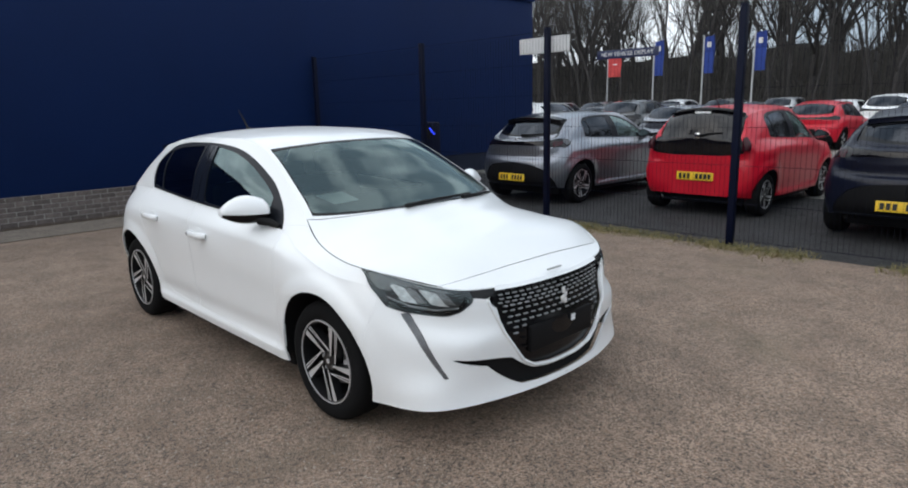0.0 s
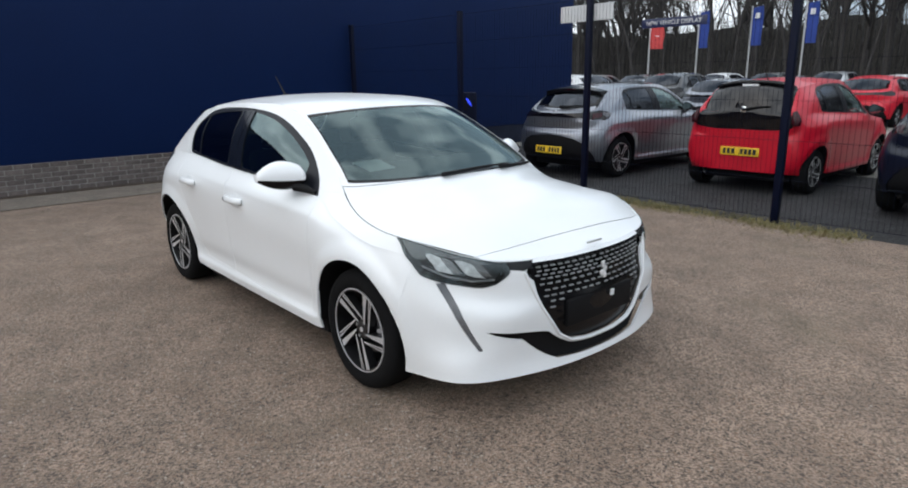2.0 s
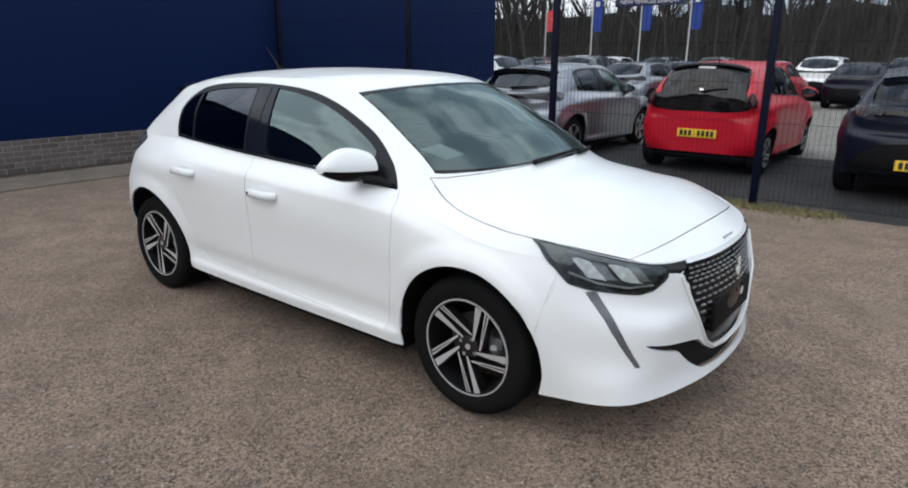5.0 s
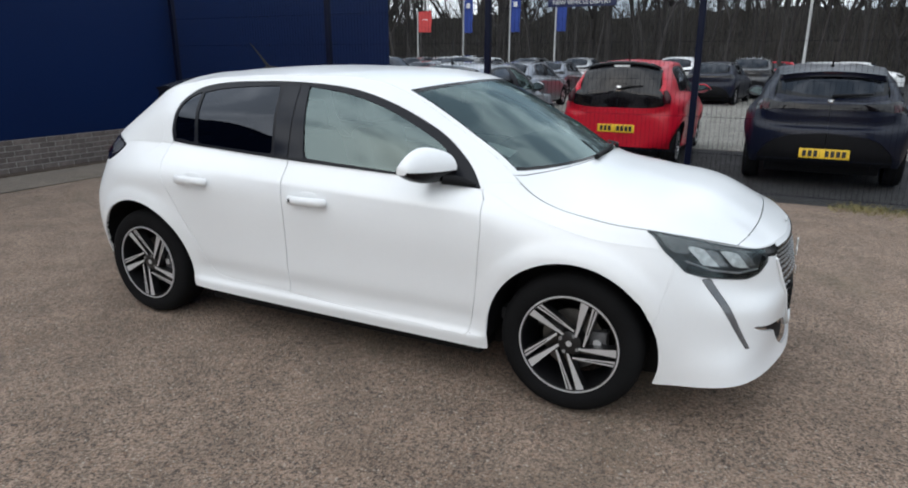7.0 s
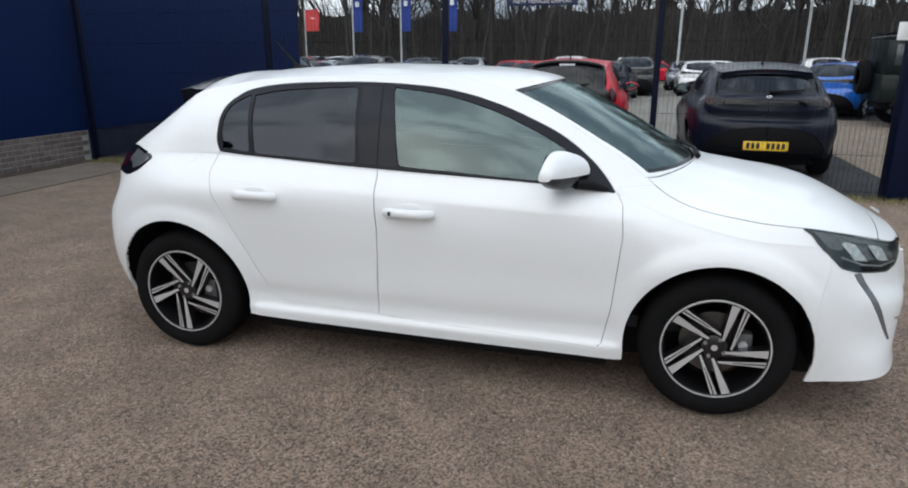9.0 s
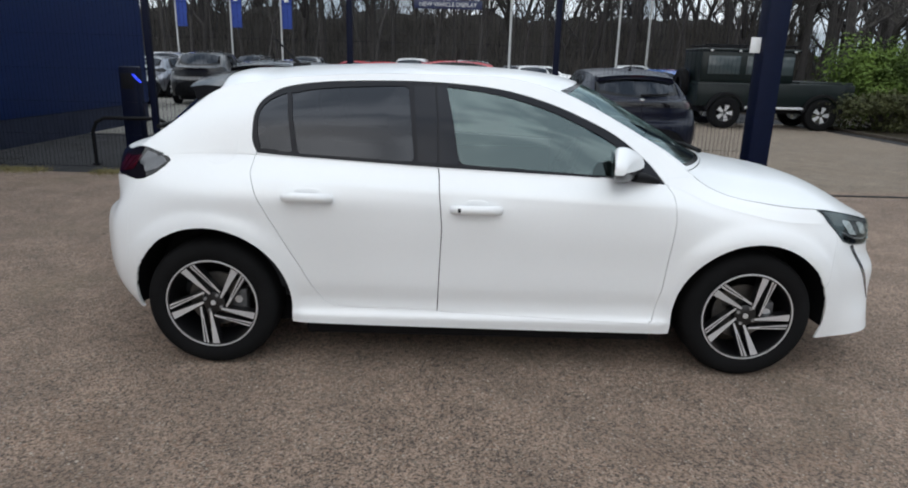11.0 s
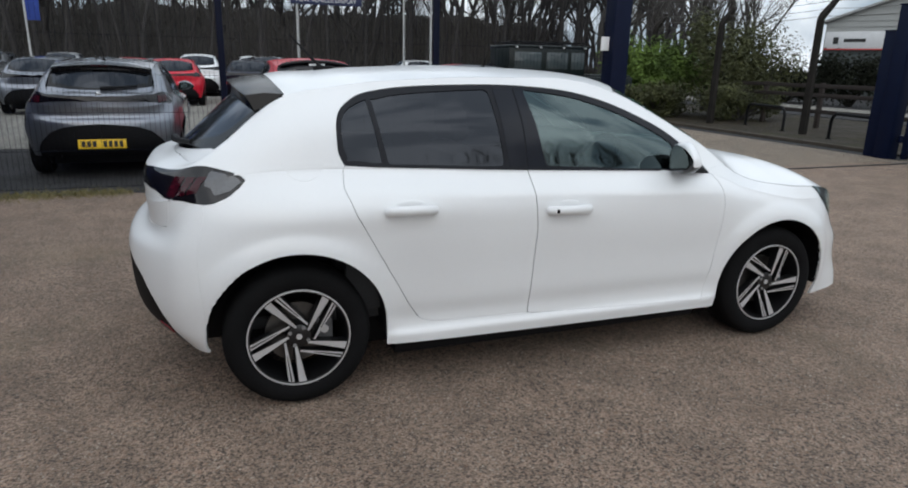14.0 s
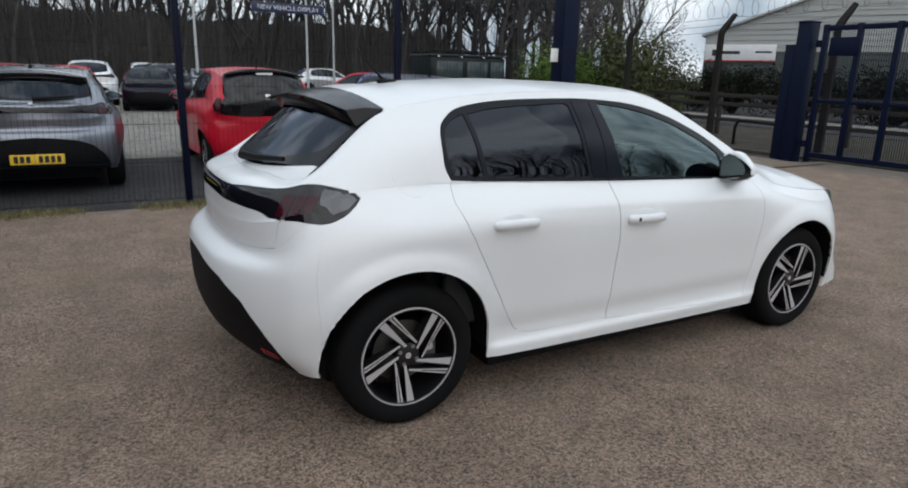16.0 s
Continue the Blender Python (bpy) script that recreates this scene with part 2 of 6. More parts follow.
M_DRL = mat("grey_running_lamp", (0.12, 0.125, 0.135), 0.22, metal=0.2, vary=0.15, scale=30, coat=1.0)
M_TAILDARK = mat("smoked_tail_lamp", (0.006, 0.005, 0.006), 0.06, vary=0.2, spec=0.45)
# clear lens end; part of its grey is reflected sky put into colour
M_TAILGREY = mat("smoky_clear_lamp", (0.085, 0.088, 0.096), 0.06, vary=0.2, scale=12, spec=0.7)
M_REFLECTOR = mat("red_reflector", (0.16, 0.008, 0.014), 0.2, vary=0.2, scale=60)
M_TAILRED = mat("red_tail_lamp", (0.036, 0.003, 0.007), 0.12, vary=0.3, scale=40, spec=0.35)
M_PLATE = mat("yellow_plate", (0.80, 0.52, 0.025), 0.45, vary=0.04)
M_INK = mat("black_ink", (0.012, 0.012, 0.012), 0.5, vary=0.1)
M_PAPER = mat("white_paper", (0.75, 0.77, 0.78), 0.7, vary=0.05)
M_SIGNWHITE = mat("white_sign_board", (0.62, 0.63, 0.64), 0.5, vary=0.08, scale=4)
M_SIGNNAVY = mat("navy_sign_board", (0.012, 0.02, 0.07), 0.4, vary=0.1)
M_SIGNRED = mat("red_flag_cloth", (0.48, 0.05, 0.05), 0.8, vary=0.12, bump=0.03)
M_SIGNBLUE = mat("blue_flag_cloth", (0.014, 0.04, 0.22), 0.8, vary=0.12, bump=0.03)
M_POLE = mat("grey_pole", (0.42, 0.43, 0.43), 0.45, vary=0.12)
M_LED = mat("blue_indicator_lamp", (0.02, 0.05, 0.9), 0.3, vary=0.0, emit=1.2)
G_CLEAR = glass("clear_green_glass", (0.10, 0.175, 0.155), 2.1)
G_SCREEN = glass("windscreen_glass", (0.36, 0.45, 0.43), 1.95)
G_DARK = glass("privacy_glass", (0.018, 0.020, 0.028), 1.55, (0.78, 0.84, 0.95))
G_LENS = glass("lamp_lens", (0.86, 0.87, 0.88))


# ---- shaping helpers ----
def mesh(name, verts, faces, material, parent=None, label="", smooth=True, sharp=40):
    """One mesh object; parts are linked under their thing."""
    me = bpy.data.meshes.new(name)
    me.from_pydata([tuple(map(float, v)) for v in verts], [], faces)
    for m in material if isinstance(material, (list, tuple)) else [material]:
        me.materials.append(m)
    if smooth:
        me.polygons.foreach_set("use_smooth", [True] * len(me.polygons))
        me.set_sharp_from_angle(angle=radians(sharp))
    ob = new(name, me)
    if parent:
        ob.parent = parent
    if label:
        ob["label"] = label
    return ob


def part(name, bm, material, parent, label="", smooth=True, sharp=40):
    me = bpy.data.meshes.new(name)
    bmesh.ops.recalc_face_normals(bm, faces=bm.faces[:])
    bm.to_mesh(me)
    bm.free()
    me.materials.append(material)
    if smooth:
        me.polygons.foreach_set("use_smooth", [True] * len(me.polygons))
        me.set_sharp_from_angle(angle=radians(sharp))
    ob = new(name, me)
    if parent:
        ob.parent = parent
    if label:
        ob["label"] = label
    return ob


def thing(name, label, category, group="", m=None):
    """An Empty at a thing's base that carries its parts."""
    ob = tagged(new(name), label, category, group)
    ob.empty_display_size = 0.1
    if m is not None:
        ob.matrix_world = m
    return ob


def add_box(bm, x0, x1, y0, y1, z0, z1, bevel=0.0, m=None):
    got = bmesh.ops.create_cube(bm, size=1.0)["verts"]
    for v in got:
        v.co = Vector(((x0 + x1) / 2 + v.co.x * (x1 - x0), (y0 + y1) / 2 + v.co.y * (y1 - y0), (z0 + z1) / 2 + v.co.z * (z1 - z0)))
    if m is not None:
        bmesh.ops.transform(bm, matrix=m, verts=got)
    if bevel:
        edges = {e for v in got for e in v.link_edges}
        bmesh.ops.bevel(bm, geom=list(edges), offset=bevel, segments=2, affect="EDGES", profile=0.5)
    return bm


def box(x0, x1, y0, y1, z0, z1, bevel=0.0, m=None):
    return add_box(bmesh.new(), x0, x1, y0, y1, z0, z1, bevel, m)


def add_tube(bm, pts, radii, sides=8, caps=True):
    """A tube along pts with a radius at each."""
    pts = [Vector(p) for p in pts]
    radii = radii if isinstance(radii, (list, tuple)) else [radii] * len(pts)
    rings, side = [], None
    for k, p in enumerate(pts):
        d = (pts[min(k + 1, len(pts) - 1)] - pts[max(k - 1, 0)]).normalized()
        if side is None:
            side = d.orthogonal().normalized()
        side = (side - d * side.dot(d)).normalized()
        other = d.cross(side)
        rings.append([bm.verts.new(p + radii[k] * (math.cos(a) * side + math.sin(a) * other)) for a in (2 * math.pi * s / sides for s in range(sides))])
    for a, b in zip(rings, rings[1:]):
        for s in range(sides):
            bm.faces.new((a[s], a[(s + 1) % sides], b[(s + 1) % sides], b[s]))
    if caps:
        bm.faces.new(rings[0][::-1])
        bm.faces.new(rings[-1])
    return bm


def tube(pts, radii, sides=8):
    return add_tube(bmesh.new(), pts, radii, sides)


def lathe(profile, steps=48, axis="y"):
    """Turns a profile of (radius, along) about an axis."""
    v, f = [], []
    n = len(profile)
    for s in range(steps):
        a = 2 * math.pi * s / steps
        for r, h in profile:
            c, d = r * math.cos(a), r * math.sin(a)
            v.append((c, h, d) if axis == "y" else (c, d, h))
    for s in range(steps):
        for k in range(n - 1):
            a, b = s * n + k, ((s + 1) % steps) * n + k
            f.append((a, b, b + 1, a + 1))
    return v, f


# ---- car bodies: lofted skin, cut into panels ----
def spline(ctrl, s):
    """Catmull-Rom through ctrl (n, ...) at the parameters s in 0..n-1."""
    ctrl = np.asarray(ctrl, float)
    n = len(ctrl)
    ext = np.concatenate([[2 * ctrl[0] - ctrl[1]], ctrl, [2 * ctrl[-1] - ctrl[-2]]])
    s = np.clip(np.asarray(s, float), 0, n - 1 - 1e-9)
    i = s.astype(int)
    f = (s - i).reshape(s.shape + (1,) * (ctrl.ndim - 1))
    a, b, c, d = ext[i], ext[i + 1], ext[i + 2], ext[i + 3]
    return b + 0.5 * f * (c - a + f * (2 * a - 5 * b + 4 * c - d + f * (3 * (b - c) + d - a)))


class Skin:
    """One half of a car's skin: rails run from the middle of the tail round the side to the middle of the nose."""

    def __init__(self, rails, edge, crest, arches=(), bow=2.4, smooth_ends=True):
        # rails: list of curves from the bottom up, each of stations (x, y, z); edge: top rail of the stations 2..-3
        self.crest, self.bow = np.asarray(crest, float), bow
        self.edge = np.asarray(edge, float)
        tail, nose = self._row(0, np.array([0.0, 0.54])), self._row(len(edge) - 1, np.array([0.54, 0.0]))
        top = np.concatenate([tail, self.edge, nose])
        rails = [np.asarray(r, float) for r in rails]
        straight = rails[5] * .86 + rails[6] * .14  # holds the glass straight above the belt
        a, b, c, d, h = rails[4], rails[5], rails[6], top, .14
        flowing = b + .5 * h * (c - a + h * (2 * a - 5 * b + 4 * c - d + h * (3 * (b - c) + d - a)))
        hold = np.interp(np.arange(len(straight)), (3, 5, 8, 10), (0, 1, 1, 0))[:, None]
        rails.insert(6, straight * hold + flowing * (1 - hold))
        self.net = np.array([*rails, top]).swapaxes(0, 1)  # station, rail, xyz
        self.arches = arches

    def _row(self, t, q):
        e, c = spline(self.edge, np.atleast_1d(float(t)))[0], spline(self.crest, np.atleast_1d(float(t)))[0]
        q = np.asarray(q, float)
        w = 1 - np.abs(q) ** self.bow
        return np.stack([e[0] + (c[0] - e[0]) * w, q * e[1], e[2] + (c[1] - e[2]) * w], -1)

    def top(self, t, q):
        """The bonnet, windscreen, roof and rear window: t along the edge, q across from -1 to 1."""
        e, c = spline(self.edge, t), spline(self.crest, t)
        w = 1 - np.abs(q) ** self.bow
        return np.stack([e[..., 0] + (c[..., 0] - e[..., 0]) * w, q * e[..., 1], e[..., 2] + (c[..., 1] - e[..., 2]) * w], -1)

    def side(self, u, v):
        """u: station, v: rail. The half with y above 0."""
        u, v = np.asarray(u, float), np.asarray(v, float)
        shape = u.shape
        u, v = u.ravel(), v.ravel()
        v = np.interp(v, (0, 5, 5.14, 6, 7), (0, 5, 6, 7, 8))
        n = self.net.shape[0]
        mirror = self.net[1:2] * (1, -1, 1), self.net[-2:-1] * (1, -1, 1)
        ext = np.concatenate([mirror[0], self.net, mirror[1]])
        s = np.clip(u, 0, n - 1 - 1e-9)
        i = s.astype(int)
        f = (s - i)[:, None, None]
        a, b, c, d = ext[i], ext[i + 1], ext[i + 2], ext[i + 3]
        col = b + 0.5 * f * (c - a + f * (2 * a - 5 * b + 4 * c - d + f * (3 * (b - c) + d - a)))
        m = col.shape[1]
        col = np.concatenate([2 * col[:, :1] - col[:, 1:2], col, 2 * col[:, -1:] - col[:, -2:-1]], 1)
        s = np.clip(v, 0, m - 1 - 1e-9)
        j = s.astype(int)
        f = (s - j)[:, None]
        k = np.arange(len(u))
        a, b, c, d = col[k, j], col[k, j + 1], col[k, j + 2], col[k, j + 3]
        p = b + 0.5 * f * (c - a + f * (2 * a - 5 * b + 4 * c - d + f * (3 * (b - c) + d - a)))
        for cx, cz, r in self.arches:  # a raised lip round the wheel
            off = np.hypot(p[:, 0] - cx, p[:, 2] - cz) - r
            p[:, 1] += 0.007 * np.exp(-(((off - 0.02) / 0.035) ** 2)) * (p[:, 1] > 0.5)
            p[:, 1] += 0.012 / (1 + np.exp((off - .080) / .009)) * np.clip((p[:, 2] - .42) / .2, 0, 1) * (p[:, 1] > 0.5)
        if len(self.arches):  # the sill stands proud below the doors
            mid = np.clip((p[:, 0] - self.arches[1][0] - .36) / .06, 0, 1) * np.clip((self.arches[0][0] - .36 - p[:, 0]) / .06, 0, 1) * (p[:, 1] > .5)
            p[:, 1] += mid * (.020 / (1 + np.exp((p[:, 2] - .285) / .006)) - .010 * np.exp(-(((p[:, 2] - .35) / .05) ** 2)))
            door = np.clip((p[:, 0] + 1.15) / .3, 0, 1) * np.clip((1.0 - p[:, 0]) / .4, 0, 1) * (p[:, 1] > .5)
            line = p[:, 2] - (.874 - .041 * p[:, 0])  # the shoulder along the handles, a hollow below it
            p[:, 1] += door * (.0045 * np.exp(-np.where(line > 0, line / .05, -line / .018) ** 2) - .002 * np.exp(-((line + .06) / .04) ** 2))
        return p.reshape(shape + (3,))


def find(skin, points, lo=0, hi=99):
    """Parameters on the side for points (x, y, z), of which None stands for any."""
    n, m = skin.net.shape[:2]
    u, v = np.meshgrid(np.linspace(max(lo, 0), min(hi, n - 1), 480), np.linspace(0, m - 2, 320), indexing="ij")
    p = skin.side(u, v)
    out = []
    for q in points:
        off = sum((p[..., k] - q[k]) ** 2 for k in range(3) if q[k] is not None)
        k = np.unravel_index(off.argmin(), off.shape)
        du, dv = u[1, 0] - u[0, 0], v[0, 1] - v[0, 0]
        a, b = u[k], v[k]
        for _ in range(2):  # closer in, twice
            fu, fv = np.meshgrid(np.clip(a + np.linspace(-1, 1, 21) * du, 0, n - 1), np.clip(b + np.linspace(-1, 1, 21) * dv, 0, m - 2), indexing="ij")
            g = skin.side(fu, fv)
            off = sum((g[..., j] - q[j]) ** 2 for j in range(3) if q[j] is not None)
            j = np.unravel_index(off.argmin(), off.shape)
            a, b, du, dv = fu[j], fv[j], du / 8, dv / 8
        out.append((a, b))
    return np.array(out)


def rounded(poly, r=0.2, steps=3):
    """Cuts the corners of a closed polygon round, r of each side."""
    poly, out = np.asarray(poly, float), []
    for k in range(len(poly)):
        a, b, c = poly[k - 1], poly[k], poly[(k + 1) % len(poly)]
        p, q = b + (a - b) * r, b + (c - b) * r
        for s in np.linspace(0, 1, steps + 1):
            out.append((1 - s) ** 2 * p + 2 * s * (1 - s) * b + s * s * q)
    return np.array(out)


def soften(pts):
    """Rounds a closed outline: wide arcs at slight bends, tight ones at corners."""
    pts, out = [np.array(p, float) for p in pts], []
    for k, b in enumerate(pts):
        a, c = pts[k - 1], pts[(k + 1) % len(pts)]
        la, lc = np.linalg.norm(a - b), np.linalg.norm(c - b)
        bend = math.acos(max(-1, min(1, float(np.dot(b - a, c - b) / (la * lc)))))
        r = .5 if bend < .7 else .12
        cut = min(r * la, r * lc, .15 if bend < .7 else .03)
        p, q = b + (a - b) * cut / la, b + (c - b) * cut / lc
        out += [tuple((1 - s) ** 2 * p + 2 * s * (1 - s) * b + s * s * q) for s in (0, .25, .5, .75, 1)]
    return out


def inside(poly, x, y):
    hit = np.zeros(x.shape, bool)
    x0, y0 = poly[-1]
    for x1, y1 in poly:
        cross = (y0 > y) != (y1 > y)
        with np.errstate(divide="ignore", invalid="ignore"):
            hit ^= cross & (x < (x1 - x0) * (y - y0) / (y1 - y0) + x0)
        x0, y0 = x1, y1
    return hit


def cut_grid(us, vs, polys, first=()):
    """A grid over us x vs whose vertices are moved onto the outlines of polys (dict name: polygon).
    Returns the vertex parameters, the faces and each face's set of polygons as a list of names (the last that holds it)."""
    nu, nv = len(us), len(vs)
    I, J = np.meshgrid(np.arange(nu, dtype=float), np.arange(nv, dtype=float), indexing="ij")
    moved = np.zeros((nu, nv), bool)
    ons = {}
    inner = {}
    for name in [k for k in first if k in polys] + [k for k in polys if k not in first]:
        poly = polys[name]
        pu = np.interp(poly[:, 0], us, np.arange(nu))
        pv = np.interp(poly[:, 1], vs, np.arange(nv))
        pg = np.stack([pu, pv], 1)
        inner[name] = pg
        i0, i1 = max(int(pu.min()) - 2, 0), min(int(pu.max()) + 3, nu)
        j0, j1 = max(int(pv.min()) - 2, 0), min(int(pv.max()) + 3, nv)
        on = np.zeros((nu, nv), bool)
        ins = inside(pg, I[i0:i1, j0:j1], J[i0:i1, j0:j1])
        best = {}
        for di, dj in ((1, 0), (0, 1)):
            A = ins[: ins.shape[0] - di, : ins.shape[1] - dj]
            B = ins[di:, dj:]
            ab = np.argwhere(A != B)
            if not len(ab):
                continue
            ai, bi = ab[:, 0] + i0, ab[:, 1] + j0
            P, Q = np.stack([I[ai, bi], J[ai, bi]], 1), np.stack([I[ai + di, bi + dj], J[ai + di, bi + dj]], 1)
            lo, hi, was = np.zeros(len(ab)), np.ones(len(ab)), ins[ab[:, 0], ab[:, 1]]
            for _ in range(12):
                half = (lo + hi) / 2
                X = P + (Q - P) * half[:, None]
                same = inside(pg, X[:, 0], X[:, 1]) == was
                lo, hi = np.where(same, half, lo), np.where(same, hi, half)
            X = P + (Q - P) * ((lo + hi) / 2)[:, None]
            for k in range(len(ab)):
                p, q = (ai[k], bi[k]), (ai[k] + di, bi[k] + dj)
                for vert, d in sorted(((p, lo[k]), (q, 1 - lo[k])), key=lambda w: w[1]):
                    if not moved[vert] and 0 < vert[0] < nu - 1:
                        if vert not in best or best[vert][0] > d:
                            best[vert] = (d, X[k])
                        break
                    if moved[vert] and d < 0.08:
                        on[vert] = True
                        break
        for vert, (d, x) in best.items():
            I[vert], J[vert] = x
            moved[vert] = on[vert] = True
        ons[name] = on
    faces, cells = [], []
    for i in range(nu - 1):
        for j in range(nv - 1):
            q = [(i, j), (i + 1, j), (i + 1, j + 1), (i, j + 1)]
            if sum(bool(moved[k]) for k in q) > 1:
                flip = any(on[q[1]] and on[q[3]] for on in ons.values()) and not any(on[q[0]] and on[q[2]] for on in ons.values())
                tris = ((1, 2, 3), (1, 3, 0)) if flip else ((0, 1, 2), (0, 2, 3))
                faces += [tuple(q[k] for k in t) for t in tris]
            else:
                faces.append(tuple(q))
    cx = np.array([np.mean([I[v] for v in f]) for f in faces])
    cy = np.array([np.mean([J[v] for v in f]) for f in faces])
    owner = np.array([""] * len(faces), dtype=object)
    for name in polys:
        pg = inner[name]
        owner[inside(pg, cx, cy)] = name
    u = np.interp(I, np.arange(nu), us)
    v = np.interp(J, np.arange(nv), vs)
    idx = np.array([[a * nv + b for a, b in (f if len(f) == 4 else (*f, f[-1]))] for f in faces])
    return u.ravel(), v.ravel(), idx, owner


def patch(points, faces, gap=0.002, rim=0.012, lift=0.0):
    """A panel from faces (quads, the last index twice for a triangle) over points: its border drawn in by gap and folded inwards by rim.
    Returns vertices and faces for from_pydata."""
    faces = [tuple(dict.fromkeys(f)) for f in faces]
    used = sorted({k for f in faces for k in f})
    at = {k: n for n, k in enumerate(used)}
    P = points[used].copy()
    F = [tuple(at[k] for k in f) for f in faces]
    N = np.zeros_like(P)
    count = {}
    for f in F:
        n = np.cross(P[f[1]] - P[f[0]], P[f[-1]] - P[f[0]])
        for k in f:
            N[k] += n
        for a, b in zip(f, f[1:] + f[:1]):
            count[(a, b)] = 1
    N /= np.linalg.norm(N, axis=1, keepdims=True) + 1e-12
    around = np.zeros_like(N)
    for f in F:
        total = N[list(f)].sum(0)
        for k in f:
            around[k] += total - N[k]
    around /= np.linalg.norm(around, axis=1, keepdims=True) + 1e-12
    odd = (N * around).sum(1) < .5  # a folded corner takes its neighbours' direction
    N[odd] = around[odd]
    away = P - P * (.6, 0, 0) - (0, 0, .55)
    N[(N * away).sum(1) < -.15] *= -1
    border = [e for e in count if e[::-1] not in count]
    edge_v = {k for e in border for k in e}
    P += N * lift
    if gap:
        aim, num = np.zeros_like(P), np.zeros(len(P))
        for f in F:
            mid = P[list(f)].mean(0)
            for k in f:
                if k in edge_v:
                    aim[k] += mid
                    num[k] += 1
        for k in edge_v:
            d = aim[k] / num[k] - P[k]
            P[k] = P[k] + d * min(1, gap / (np.linalg.norm(d) + 1e-9))
    if rim:
        low = {}
        extra = []
        for k in edge_v:
            low[k] = (len(P) + len(extra), len(P) + len(extra) + 1)
            extra += [P[k], P[k] - N[k] * rim]
        P = np.concatenate([P, extra]) if extra else P
        F += [(low[b][0], low[a][0], low[a][1], low[b][1]) for a, b in border]
    return P, F


# ---- ground ----
def sheet(name, x0, x1, y0, y1, z, material, label="", category="ground", cut=0.0, thick=0.0):
    bm = box(x0, x1, y0, y1, z - max(thick, .02), z)
    ob = part(name, bm, material, None, smooth=False)
    return tagged(ob, label, category, kind="structure")


bm = bmesh.new()
bmesh.ops.create_grid(bm, x_segments=8, y_segments=8, size=600)
tagged(part("ground", bm, M_TAR, None, smooth=False), "dark grey asphalt of the car park", "ground", kind="structure").location.z = -.008
sheet("gravel_lot", -5.75, 9.95, -40, 4.34, 0.0, M_LOT, "brown-grey bound gravel yard")
sheet("wall_strip", -7.02, -5.75, -40, 4.34, -.003, M_STRIP, "worn brown paving strip along the wall", "paving")
# paler from here; the asphalt left dark before it partly stands for shade
sheet("display_paving", -40, 3.9, 8.6, 46, 0.0, M_CONCRETE, "paler paving of the display car park", "paving")
sheet("driveway", 3.95, 9.35, 4.34, 15.0, 0.0, M_DRIVE, "pale asphalt driveway behind the gateway", "road")

sheet("mud_strip", 8.9, 9.95, -6, 4.30, .002, M_STRIP, "brown muddy strip under the open gate leaf")

# ---- the navy building ----
tagged(part("wall_navy", box(-14, -7.0, -40, 11.11, .43, 4.08, .01), M_NAVYWALL, None), "dark navy clad wall of the showroom", "wall", kind="structure")
tagged(part("parapet", box(-14.04, -6.95, -40.04, 11.15, 4.081, 4.16, .01), M_NAVYWALL, None), "navy parapet capping", "wall", kind="structure")
plinth = tagged(part("plinth", box(-13.9, -7.002, -40, 4.47, -.01, .429), M_MORTAR, None), "grey brick plinth with pale mortar joints", "wall", kind="structure")
# past the fence the plinth is plain and dark blue-grey
painted_plinth = tagged(part("painted_plinth", box(-13.9, -7.015, 4.471, 11.06, -.01, .429), M_PLINTHFAR, None), "dark blue-grey plinth beyond the fence", "wall", kind="structure")
leaf_litter = tagged(part("wall_foot", box(-7.0, -6.80, -40, 4.34, -.01, .006, .003), M_LITTER, None), "dark brown leaf litter along the foot of the wall", "ground", kind="structure")
tagged(part("strip_edging", box(-5.775, -5.74, -40, 4.34, -.03, .005, .004), M_LITTER, None), "dark worn edging between strip and gravel", "kerb", kind="structure")

# ---- the mesh fence ----
def build_fence():
    fence = thing("mesh_fence", "dark navy welded mesh fence on square posts", "fence")
    xs = [-6.9, -3.87, -1.43, 1.07, 3.52]
    for x in xs[:-1]:
        post = part("post", box(x - .035, x + .035, 4.44, 4.51, -.02, 2.5, .006), M_NAVYPOST, fence)
        part("post_cap", box(x - .038, x + .038, 4.437, 4.513, 2.5, 2.512, .004), M_NAVYPOST, post)
    for a, b in zip(xs, xs[1:]):
        v, f = [], []

        def wire(x0, x1, y0, y1, z0, z1):
            n = len(v)
            v.extend([(x, y, z) for z in (z0, z1) for y in (y0, y1) for x in (x0, x1)])
            f.extend([tuple(n + k for k in q) for q in ((0, 1, 5, 4), (1, 3, 7, 5), (3, 2, 6, 7), (2, 0, 4, 6), (4, 5, 7, 6), (0, 2, 3, 1))])

        for x in np.arange(a + .05, b - .03, .05):
            wire(x - .0012, x + .0012, 4.4728, 4.4752, .05, 2.43)
        for z in np.arange(.06, 2.5, .4):
            wire(a + .03, b - .03, 4.467, 4.472, z - .0015, z + .0015)
            wire(a + .03, b - .03, 4.477, 4.482, z - .0015, z + .0015)
        mesh("mesh_panel", v, f, M_WIRE, fence, smooth=False)
    return fence


build_fence()
gate_post = thing("gate_post", "thick square navy gate post", "post")
part("shaft", box(3.53, 3.78, 4.36, 4.61, -.02, 3.2, .008), M_NAVYGATE, gate_post)


